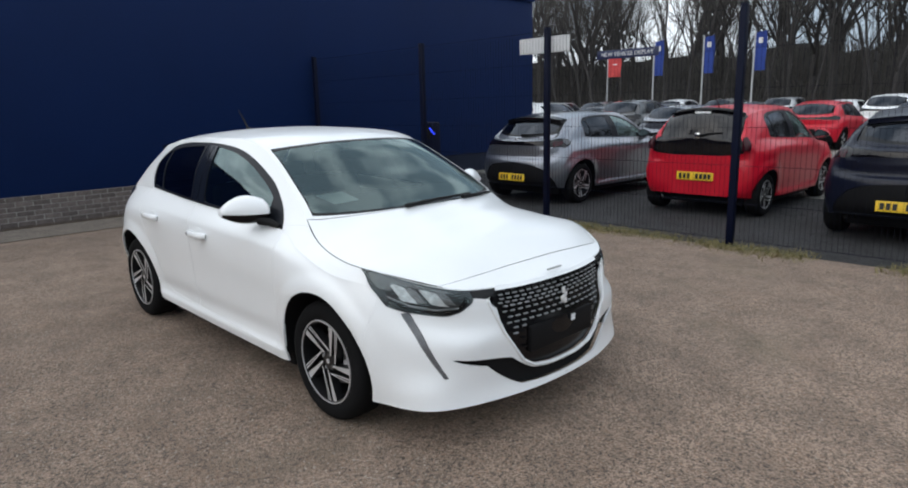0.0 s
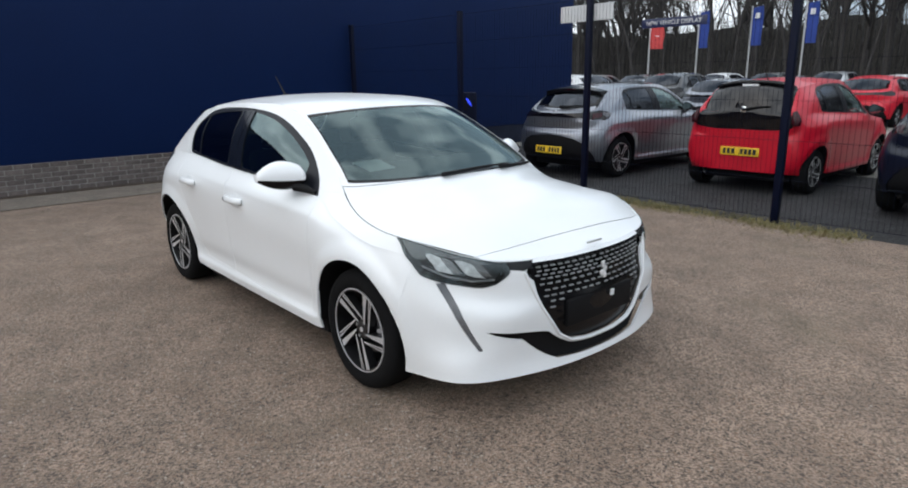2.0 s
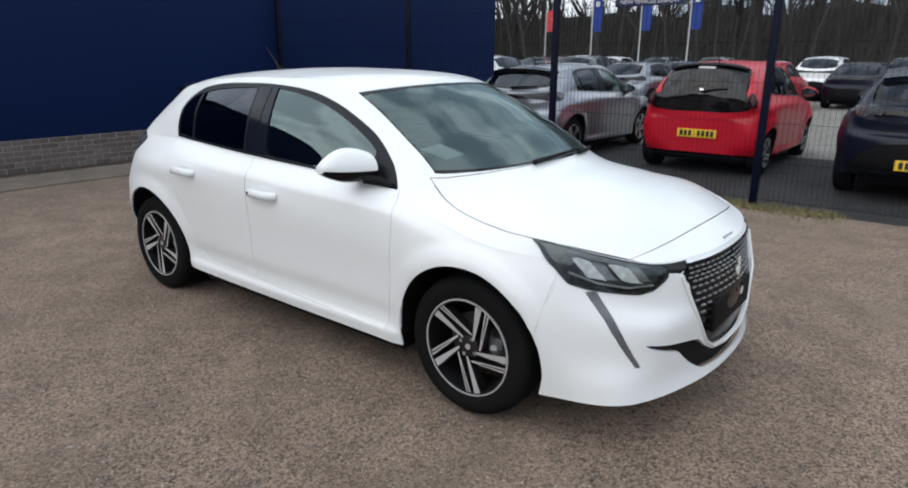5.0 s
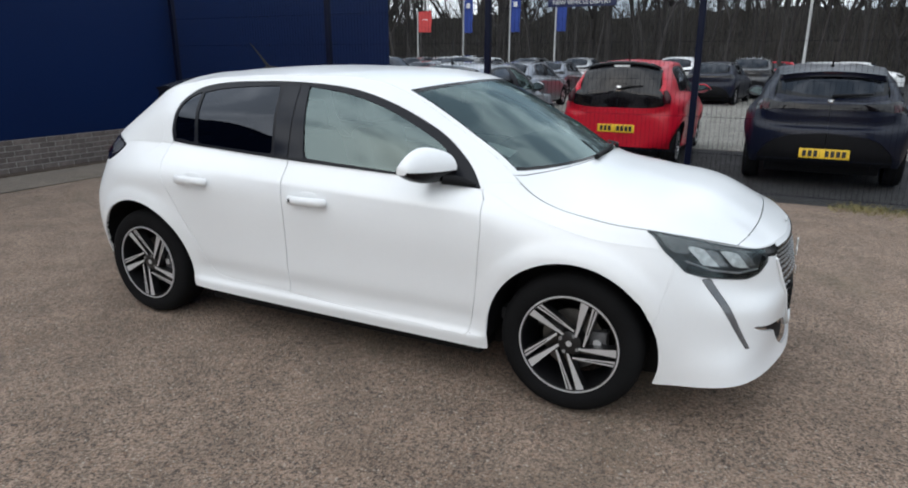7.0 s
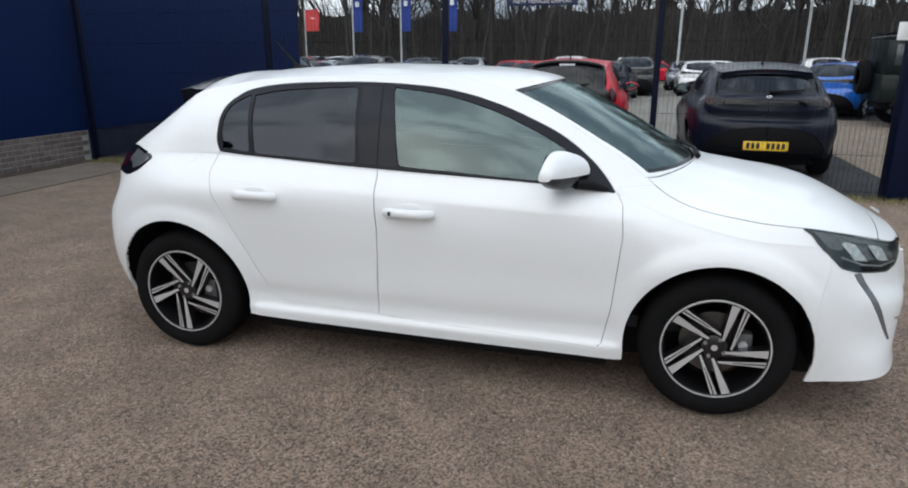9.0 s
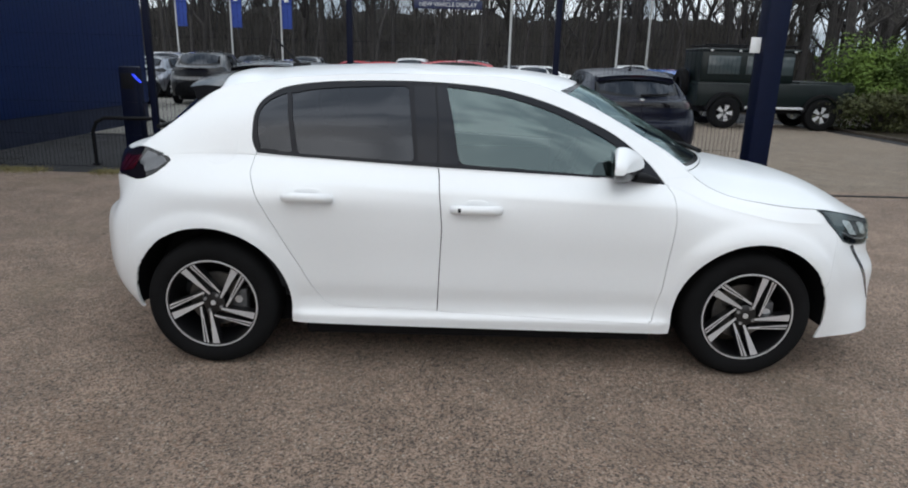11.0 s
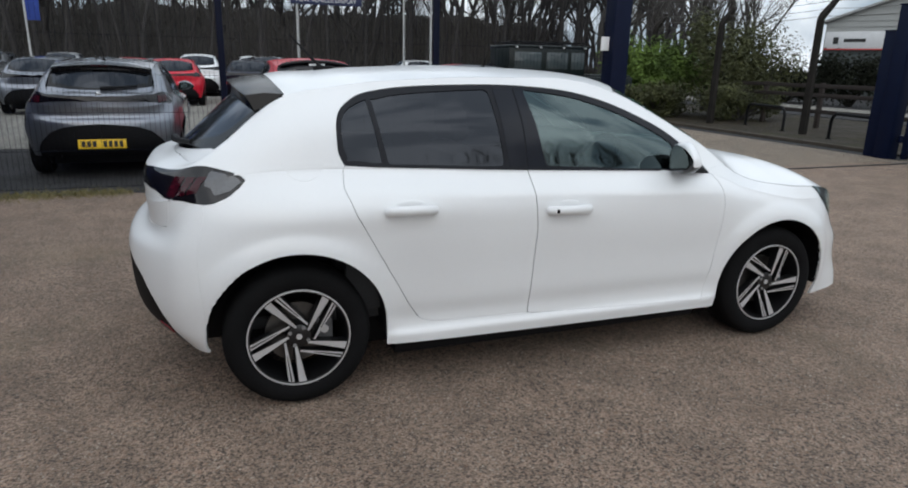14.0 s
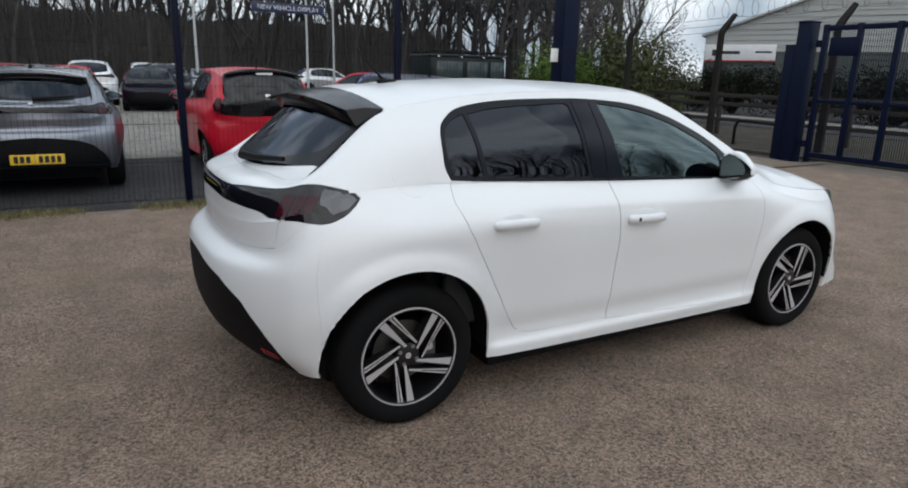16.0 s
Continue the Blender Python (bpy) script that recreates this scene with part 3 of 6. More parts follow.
# ---- wheels, plates and cabins ----
def add_wheel(car, x, y, radius=0.31, rim=0.216, width=0.195, side=-1, spokes=True, steer=0.0, far=False, alloy=None, turn=0.0):
    """A wheel under a car; y is the tyre's outer face, side its direction."""
    hub = thing("wheel", "", "")
    hub.parent = car
    hub.matrix_basis = pose(x, y, radius, 0, 0, steer + (0 if side < 0 else 180))
    w, R = width, radius
    prof = [(rim - .004, .012), (rim + .008, .002), (rim + .03, -.003), (R - .045, -.004), (R - .02, .004), (R - .006, .022), (R, .045), (R, w - .045), (R - .006, w - .022), (R - .02, w - .004), (rim, w - .012)]
    v, f = lathe(prof, 20 if far else 56)
    mesh("tyre", v, f, M_RUBBER, hub)
    v, f = lathe([(rim, .010), (rim - .004, .004), (rim - .012, .006), (rim - .016, .03), (rim - .03, w - .03), (rim - .01, w - .012)], 20 if far else 56)
    wheel_rim = mesh("rim", v, f, alloy or M_RIMBLACK, hub)
    if far:
        v, f = [], []
        for k in range(5):
            a = 2 * math.pi * k / 5
            for da, r in ((-.28, rim - .02), (.28, rim - .02), (.5, .05), (-.5, .05)):
                v.append((r * math.cos(a + da), .02, r * math.sin(a + da)))
            f.append((4 * k, 4 * k + 1, 4 * k + 2, 4 * k + 3))
        mesh("spoke_face", v, f, M_ALLOY if alloy is None else alloy, hub)
        return hub
    v, f = lathe([(rim + .001, .0085), (rim, .002), (rim - .006, .0015), (rim - .007, .007)], 56)
    mesh("rim_edge", v, f, M_ALLOY, wheel_rim, "bright machined rim edge")
    v, f = lathe([(0.02, .085), (.135, .085), (.135, .10), (0.02, .10)], 40)
    mesh("brake_disc", v, f, M_DISC, hub)
    part("caliper", box(.075, .15, .06, .12, -.05, .06, .012), M_CALIPER, hub)
    part("caliper_bolt", tube([(.112, .05, .01), (.112, .07, .01)], .018, 10), M_ALLOY, hub)
    if spokes:
        v, f = lathe([(0.001, .022), (.03, .022), (.052, .028), (.062, .05), (.062, .08)], 32)
        mesh("hub_centre", v, f, M_RIMBLACK, wheel_rim)
        part("centre_emblem", tube([(0, .0195, 0), (0, .024, 0)], .013, 14), M_ALLOY, wheel_rim)
        for k in range(4):
            a = math.pi / 4 + k * math.pi / 2 + 0.3
            part("wheel_bolt", tube([(.042 * math.cos(a), .018, .042 * math.sin(a)), (.042 * math.cos(a), .04, .042 * math.sin(a))], .009, 6), M_LAMPDIM, wheel_rim)
        for k in range(5):  # pairs of straight bars set off to one side of the hub
            a = turn + 2 * math.pi * k / 5
            d, n = np.array([math.cos(a), math.sin(a)]), np.array([math.sin(a), -math.cos(a)])
            for off, w0, w1, r0 in ((.024, .0050, .0172, .040), (.070, .0042, .0122, .012)):
                p0, p1 = d * r0 + n * off * .9, d * (math.sqrt(rim ** 2 - off ** 2) - .010) + n * off * 1.0
                ring = [p0 - n * w0, p1 - n * w1, p1 + n * w1, p0 + n * w0]
                v = [(p[0], .020 if q in (0, 3) else .008, p[1]) for q, p in enumerate(ring)]
                wide = [p0 - n * w0 * 1.5, p1 - n * w1 * 1.3, p1 + n * w1 * 1.3, p0 + n * w0 * 1.5]
                low = [(p[0], .055, p[1]) for p in wide]
                mesh("spoke", v + low, [(0, 4, 5, 1), (1, 5, 6, 2), (2, 6, 7, 3), (3, 7, 4, 0)], M_RIMBLACK, wheel_rim, smooth=False)
                mesh("spoke_face", [(p[0], p[1] - .0008, p[2]) for p in v], [(0, 1, 2, 3)], M_ALLOY, wheel_rim, "machined bright spoke face", smooth=False)
                if off > .05:  # a dark groove along the outer bar of each pair
                    a0, a1 = p0 + (p1 - p0) * .08, p0 + (p1 - p0) * .97
                    lane = [a0 - n * .0008, a1 - n * .0034, a1 + n * .0034, a0 + n * .0008]
                    mesh("spoke_groove", [(p[0], (.0185 if q in (0, 3) else .0068), p[1]) for q, p in enumerate(lane)], [(0, 1, 2, 3)], M_RIMBLACK, wheel_rim, smooth=False)
    return hub


def add_plate(car, x, y, z, face, width=0.52, height=0.111, lean=0.0, letters=True, size=1.0):
    """A yellow number plate with plain dark bars for its characters; face: -1 looks to -x."""
    plate = part("number_plate", box(-.006, .006, -width / 2, width / 2, -height / 2, height / 2, .003), M_PLATE, car, "yellow number plate")
    plate.matrix_basis = pose(x, y, z, 0, lean, 0)
    if letters:
        for k in range(7):
            c = (-.205 + k * .058 + (.06 if k > 3 else 0)) * width / .52
            part("character_bar", box(face * .0063, face * .0075, c - .020, c + .020, -.036, .036), M_INK, plate, smooth=False)
    return plate


def add_cabin(car, scale=(1, 1, 1), driver=-1, fine=True, shift=0.0):
    """Floor, dashboard, seats and wheel, seen through the glass."""
    sx, sy, sz = scale
    part("cabin_floor", box(-1.55 * sx, 1.15 * sx, -.70 * sy, .70 * sy, .30 * sz, .36 * sz, .01), M_CABIN, car)
    cut = ((.50, .62), (.50, .95), (.56, 1.02), (.66, 1.04), (.78, 1.02), (1.07, .92), (1.07, .62))
    v = [(x * sx, y * sy, z * sz) for y in (-.66, .66) for x, z in cut]
    mesh("dashboard", v, [(k, (k + 1) % 7, 7 + (k + 1) % 7, 7 + k) for k in range(7)] + [tuple(range(7))[::-1], tuple(range(7, 14))], M_CABIN, car, sharp=50)
    part("parcel_shelf", box(-1.55 * sx, -1.12 * sx, -.56 * sy, .56 * sy, .86 * sz, .90 * sz, .01), M_CABIN, car)
    for s in (-1, 1):
        part("door_card", box(-1.05 * sx, .75 * sx, s * .735 * sy - .02, s * .735 * sy + .02, .36 * sz, .90 * sz, .015), M_CABIN, car)
        seat = thing("front_seat", "", "")
        seat.parent = car
        seat.matrix_basis = pose(0, s * .36 * sy, 0)
        part("cushion", box(-.28 * sx, .28 * sx, -.25, .25, .40 * sz, .55 * sz, .05), M_CLOTH, seat)
        part("backrest", box(-.10, .05, -.24, .24, .50 * sz, 1.06 * sz, .05, pose(-.28 * sx, 0, 0, 0, -14, 0) @ pose(.12, 0, 0)), M_CLOTH, seat)
        part("headrest", box(-.06, .05, -.13, .13, 1.08 * sz, 1.25 * sz, .04, pose(-.28 * sx, 0, 0, 0, -12, 0) @ pose(.10, 0, 0)), M_CLOTH, seat)
    part("rear_bench", box(-.95 * sx, -.55 * sx, -.62 * sy, .62 * sy, .42 * sz, .58 * sz, .05), M_CLOTH, car)
    part("rear_backrest", box(-1.08 * sx, -.93 * sx, -.62 * sy, .62 * sy, .50 * sz, 1.0 * sz, .05), M_CLOTH, car)
    if fine:
        for y in (-.36, 0, .36):
            part("rear_headrest", box(-1.08, -.98, y - .12, y + .12, .98, 1.12, .03), M_CLOTH, car)
        ring = bmesh.new()
        c = Vector((.42, driver * .36, .93))
        tilt = Matrix.Rotation(radians(-62), 3, "Y")
        pts = [c + tilt @ Vector((.165 * math.cos(a), .175 * math.sin(a), 0)) for a in np.linspace(0, 2 * math.pi, 29)]
        add_tube(ring, pts, .016, 8, False)
        add_tube(ring, [c + tilt @ Vector((0, -.16, 0)), c, c + tilt @ Vector((0, .16, 0))], [.018, .035, .018], 8)
        add_tube(ring, [c, c + tilt @ Vector((0, 0, -.22))], .03, 8)
        part("steering_wheel", ring, M_MATT, car)
        part("rear_view_mirror", box(.40, .43, -.11, .11, 1.235, 1.295, .012), M_MATT, car)
        part("mirror_housing", box(.40, .50, -.05, .05, 1.29, 1.35, .02), M_CABIN, car)
        paper = part("document_sheet", box(-.075, .075, -.105, .105, -.001, .001), M_PAPER, car, "white paper sheet on the dashboard")
        paper.matrix_basis = pose(.736, -.369, 1.040, 0, 16, 12)


def on_side(skin, u, v, out=0.0, s=-1):
    """A place on the side skin, moved out along its normal, and the normal; s: -1 for the right half."""
    p, a, b = (skin.side(np.array([u + d]), np.array([v + e]))[0] for d, e in ((0, 0), (.02, 0), (0, .02)))
    n = np.cross(b - p, a - p)
    n /= np.linalg.norm(n)
    if n[1] < 0 and abs(n[1]) > abs(n[0]) or (abs(n[0]) >= abs(n[1]) and n[0] * p[0] < 0):
        n = -n
    return (p + n * out) * (1, -s * -1, 1) if s > 0 else (p + n * out) * (1, -1, 1), n * ((1, 1, 1) if s > 0 else (1, -1, 1))


# ---- the supermini ----
# the supermini's rails: stations run from the tail's middle to the nose's middle
EDGE = [(-1.60, .555, 1.04), (-1.30, .545, 1.275), (-1.05, .55, 1.335), (-.8, .57, 1.365), (-.3, .585, 1.385), (.25, .56, 1.35),
        (.80, .655, 1.085), (1.075, .722, .898), (1.35, .772, .842), (1.60, .760, .822), (1.90, .57, .752)]
CREST = [(-1.735, 1.025), (-1.36, 1.345), (-1.05, 1.395), (-.8, 1.415), (-.3, 1.43), (.42, 1.385), (.87, 1.18), (1.18, 1.005), (1.45, .945), (1.75, .885), (2.045, .732)]
RAILS = [
    [(-1.86, 0, .27), (-1.83, .36, .27), (-1.71, .66, .262), (-1.58, .775, .255), (-1.27, .80, .24), (-.8, .825, .230), (-.3, .828, .224), (.25, .828, .220),
     (.8, .828, .218), (1.05, .82, .21), (1.35, .81, .20), (1.63, .808, .205), (1.928, .705, .214), (2.074, .355, .216), (2.114, 0, .216)],
    [(-1.94, 0, .36), (-1.905, .37, .36), (-1.775, .675, .36), (-1.615, .797, .36), (-1.27, .85, .36), (-.8, .835, .33), (-.3, .845, .33), (.25, .845, .32),
     (.8, .845, .32), (1.05, .85, .31), (1.35, .845, .30), (1.65, .818, .295), (1.926, .69, .290), (2.060, .356, .285), (2.10, 0, .285)],
    [(-1.965, 0, .50), (-1.93, .38, .50), (-1.795, .685, .50), (-1.635, .815, .52), (-1.27, .87, .55), (-.8, .855, .55), (-.3, .858, .55), (.25, .858, .54),
     (.8, .855, .52), (1.05, .862, .50), (1.35, .868, .46), (1.65, .83, .42), (1.95, .635, .38), (2.065, .34, .38), (2.11, 0, .38)],
    [(-1.955, 0, .675), (-1.92, .38, .675), (-1.79, .672, .672), (-1.642, .805, .69), (-1.27, .872, .72), (-.8, .872, .74), (-.3, .872, .73), (.25, .872, .72),
     (.8, .868, .70), (1.05, .868, .66), (1.35, .872, .60), (1.65, .825, .55), (1.962, .612, .50), (2.07, .34, .50), (2.12, 0, .50)],
    [(-1.875, 0, .735), (-1.845, .37, .735), (-1.752, .645, .765), (-1.61, .772, .84), (-1.27, .86, .86), (-.8, .868, .87), (-.3, .865, .86), (.25, .862, .85),
     (.8, .855, .84), (1.05, .85, .78), (1.35, .855, .71), (1.64, .81, .66), (1.935, .58, .58), (2.055, .33, .58), (2.10, 0, .58)],
    [(-1.873, 0, .84), (-1.845, .36, .84), (-1.742, .64, .88), (-1.56, .72, .97), (-1.22, .75, 1.0), (-.8, .765, .99), (-.3, .79, .965), (.25, .79, .945),
     (.8, .775, .925), (1.05, .812, .842), (1.35, .832, .775), (1.62, .787, .75), (1.925, .575, .66), (2.045, .32, .652), (2.087, 0, .65)],
    [(-1.85, 0, .985), (-1.83, .34, .982), (-1.69, .60, .998), (-1.43, .64, 1.13), (-1.14, .682, 1.18), (-.8, .697, 1.19), (-.3, .713, 1.19), (.25, .706, 1.16),
     (.8, .71, 1.01), (1.065, .762, .875), (1.35, .797, .818), (1.61, .77, .797), (1.915, .575, .715), (2.035, .31, .708), (2.068, 0, .705)],
]


def broad(x, y, z):
    """A little more width, but for the middle."""
    return x, y + .03 * min(1.0, y / .3), z


EDGE = [broad(*p) for p in EDGE]
RAILS = [[broad(*p) for p in r] for r in RAILS]


def warp(rails, fn):
    return [[fn(*p) for p in r] for r in rails]


def uv_patch(skin, poly, lift, material, parent, name, label="", sides="each", step=.05):
    """A small panel cut out of the side skin along a polygon in its parameters."""
    poly = np.asarray(poly, float)
    us = np.arange(poly[:, 0].min() - step, poly[:, 0].max() + 2 * step, step)
    vs = np.arange(poly[:, 1].min() - step * 3, poly[:, 1].max() + 6 * step, step * 3)
    u, v, faces, owner = cut_grid(us, vs, {"in": poly})
    return panel(parent, name, skin.side(u, v), [tuple(f)[::-1] for f, o in zip(faces, owner) if o == "in"], sides, material, 0, .006, lift, label)


def panel(car, name, pts, faces, both, material, gap=0.002, rim=0.012, lift=0.0, label="", sub=None, flip=False):
    """Panels from the same faces on the right (y below 0) and, mirrored, on the left."""
    made = []
    P, F = patch(pts, [f[::-1] for f in faces] if flip else faces, gap, rim, lift)
    right = P * (1, -1, 1)
    FR = [f[::-1] for f in F]
    if both == "one":
        n = len(P)
        made.append(mesh(name, np.concatenate([right, P]), FR + [tuple(k + n for k in f) for f in F], material, car, label))
    else:
        made.append(mesh(name, right, FR, material, car, label))
        if both == "each":
            made.append(mesh(name, P, F, material, car, label))
    return made


def arch_poly(skin, cx, cz, r, lo, hi):
    pts = [(cx + r * math.cos(a), None, cz + r * math.sin(a)) for a in np.linspace(-0.12, math.pi + 0.12, 40)]
    uv = find(skin, pts, lo, hi)
    return np.concatenate([uv, [(uv[-1][0], -0.2), (uv[0][0], -0.2)]])


def hatch_regions(skin):
    """Outlines of the panels on the side skin of the supermini, in its own parameters."""
    N = None
    reg = {}

    def side(pts, soft=False, r=0.0, lo=2.5, hi=11.8):
        pts = soften(pts) if soft else pts
        fine = [tuple(np.array(a) + (np.array(b) - np.array(a)) * k / 5) for a, b in zip(pts, pts[1:] + pts[:1]) for k in range(5)] if not r else pts
        uv = find(skin, [(x, N, z) for x, z in fine], lo, hi)
        return rounded(uv, r) if r else uv

    reg["front_bumper"] = np.concatenate([find(skin, [(1.64, N, .195), (1.605, N, .45), (1.66, N, .72)], 2.5, 11.8), [(11.2, 7.3), (14.2, 7.3), (14.2, -.2), (10.9, -.2)]])
    reg["rear_bumper"] = np.array([(-.2, -.2), (2.95, -.2), (2.98, 2.4), (3.0, 4.0), (2.85, 4.6), (1.95, 4.15), (-.2, 4.15)])
    reg["tailgate"] = np.array([(-.2, 4.15), (1.95, 4.15), (2.1, 5.2), (2.0, 7.2), (-.2, 7.2)])
    reg["front_wing"] = side([(.93, .27), (.815, .285), (.846, .45), (.874, .766), (.864, .885), (.842, .925), (.85, .95), (1.05, .955), (1.30, .90), (1.62, .85), (1.66, .72), (1.605, .45), (1.45, .30)])
    reg["front_door"] = side([(-.205, .300), (.79, .272), (.815, .285), (.846, .45), (.874, .766), (.864, .885), (.838, .922), (.78, .96), (-.215, 1.02), (-.19, .72)])
    reg["rear_door"] = side([(-.215, 1.02), (-.19, .72), (-.205, .305), (-.67, .312), (-.74, .335), (-.785, .40), (-1.02, .83), (-1.062, .94), (-1.055, 1.0), (-1.02, 1.07)])
    reg["window_frame"] = side([(-1.045, 1.022), (-1.07, 1.07), (-1.068, 1.186), (-1.05, 1.244), (-.965, 1.308), (-.82, 1.335), (-.646, 1.348), (-.275, 1.356), (.074, 1.331), (.336, 1.261), (.612, 1.138), (.76, 1.02), (.835, .925), (.5, .952), (-.221, .980), (-.899, 1.010)], True)
    reg["front_glass"] = side([(-.115, .996), (-.16, 1.25), (-.19, 1.332), (.074, 1.304), (.336, 1.226), (.55, 1.125), (.63, 1.075), (.64, .955)], True)
    reg["rear_glass"] = side([(-.855, 1.022), (-.885, 1.18), (-.90, 1.285), (-.80, 1.306), (-.646, 1.320), (-.363, 1.332), (-.345, 1.2), (-.325, 1.002)], True)
    reg["quarter_glass"] = side([(-1.025, 1.045), (-1.045, 1.10), (-1.045, 1.20), (-1.015, 1.248), (-.94, 1.283), (-.925, 1.275), (-.905, 1.15), (-.885, 1.025)], True)
    reg["headlight"] = rounded([(10.76, 6.84), (11.35, 6.93), (12.0, 6.9), (12.3, 6.72), (12.36, 5.76), (12.12, 4.80), (11.92, 4.5), (11.42, 4.26), (11.2, 4.3), (10.99, 5.0), (10.88, 5.9)], .12)
    reg["lamp_bridge"] = np.array([(12.12, 6.86), (12.75, 6.8), (12.76, 6.0), (12.60, 5.75), (12.33, 5.95), (12.27, 6.5)])
    low, high = np.linspace(0, 1, 7), np.linspace(1, 0, 7)
    line = lambda a, b, t: [tuple(np.array(a) + (np.array(b) - np.array(a)) * k) for k in t]
    reg["running_lamp"] = find(skin, line((1.755, .766, .648), (1.930, .668, .350), low) + line((1.944, .655, .352), (1.788, .738, .650), low), 10.5, 13)
    reg["grille"] = np.array([(12.60, 5.6), (12.75, 6.2), (13.13, 6.3), (14.2, 6.35), (14.2, 1.32), (13.7, 1.36), (13.43, 1.55), (13.22, 1.95), (12.9, 3.25)])
    reg["lower_slot"] = np.array([(11.98, 2.53), (12.6, 2.36), (13.02, 2.2), (13.22, 1.74), (13.42, 1.36), (13.66, 1.2), (14.2, 1.13), (14.2, .42), (13.6, .45), (13.23, .62), (12.63, 2.05), (12.13, 2.38)])
    reg["tail_lamp"] = rounded([(3.41, 4.86), (3.33, 5.02), (3.14, 5.22), (2.84, 5.45), (2.47, 5.76), (2.25, 5.96), (2.05, 6.12), (1.8, 6.22), (1.54, 6.22), (1.24, 6.14), (.84, 6.0), (-.3, 5.9), (-.3, 5.55), (.97, 5.56), (1.57, 5.46), (2.14, 5.01), (2.64, 4.52), (2.94, 4.32), (3.1, 4.31), (3.26, 4.42), (3.36, 4.62)], .2)
    reg["diffuser"] = np.array([(-.2, 2.85), (.3, 2.82), (1.0, 2.62), (1.45, 2.3), (1.75, 1.75), (1.98, 1.2), (2.08, .8), (2.14, -.2), (-.2, -.2)])
    reg["arch_front"] = arch_poly(skin, 1.27, .31, .368, 7.5, 12)
    reg["arch_rear"] = arch_poly(skin, -1.265, .318, .376, 2.6, 5.5)
    return reg


REGIONS = hatch_regions(Skin(RAILS, EDGE, CREST))
PILLAR_COVERS = [find(Skin(RAILS, EDGE, CREST), [(x, None, z) for x, z in outline], 4, 9) for outline in (
    ((-.218, .992), (-.222, 1.15), (-.238, 1.336), (-.335, 1.334), (-.318, 1.15), (-.302, 1.0)),
    ((-.118, .99), (-.146, 1.16), (-.184, 1.335), (-.230, 1.337), (-.214, 1.15), (-.209, .992)))]
FUEL_FLAP = find(Skin(RAILS, EDGE, CREST), [(-1.215 + .088 * math.cos(a), None, 1.055 + .088 * math.sin(a)) for a in np.linspace(0, 2 * math.pi, 24, endpoint=False)], 3, 5)


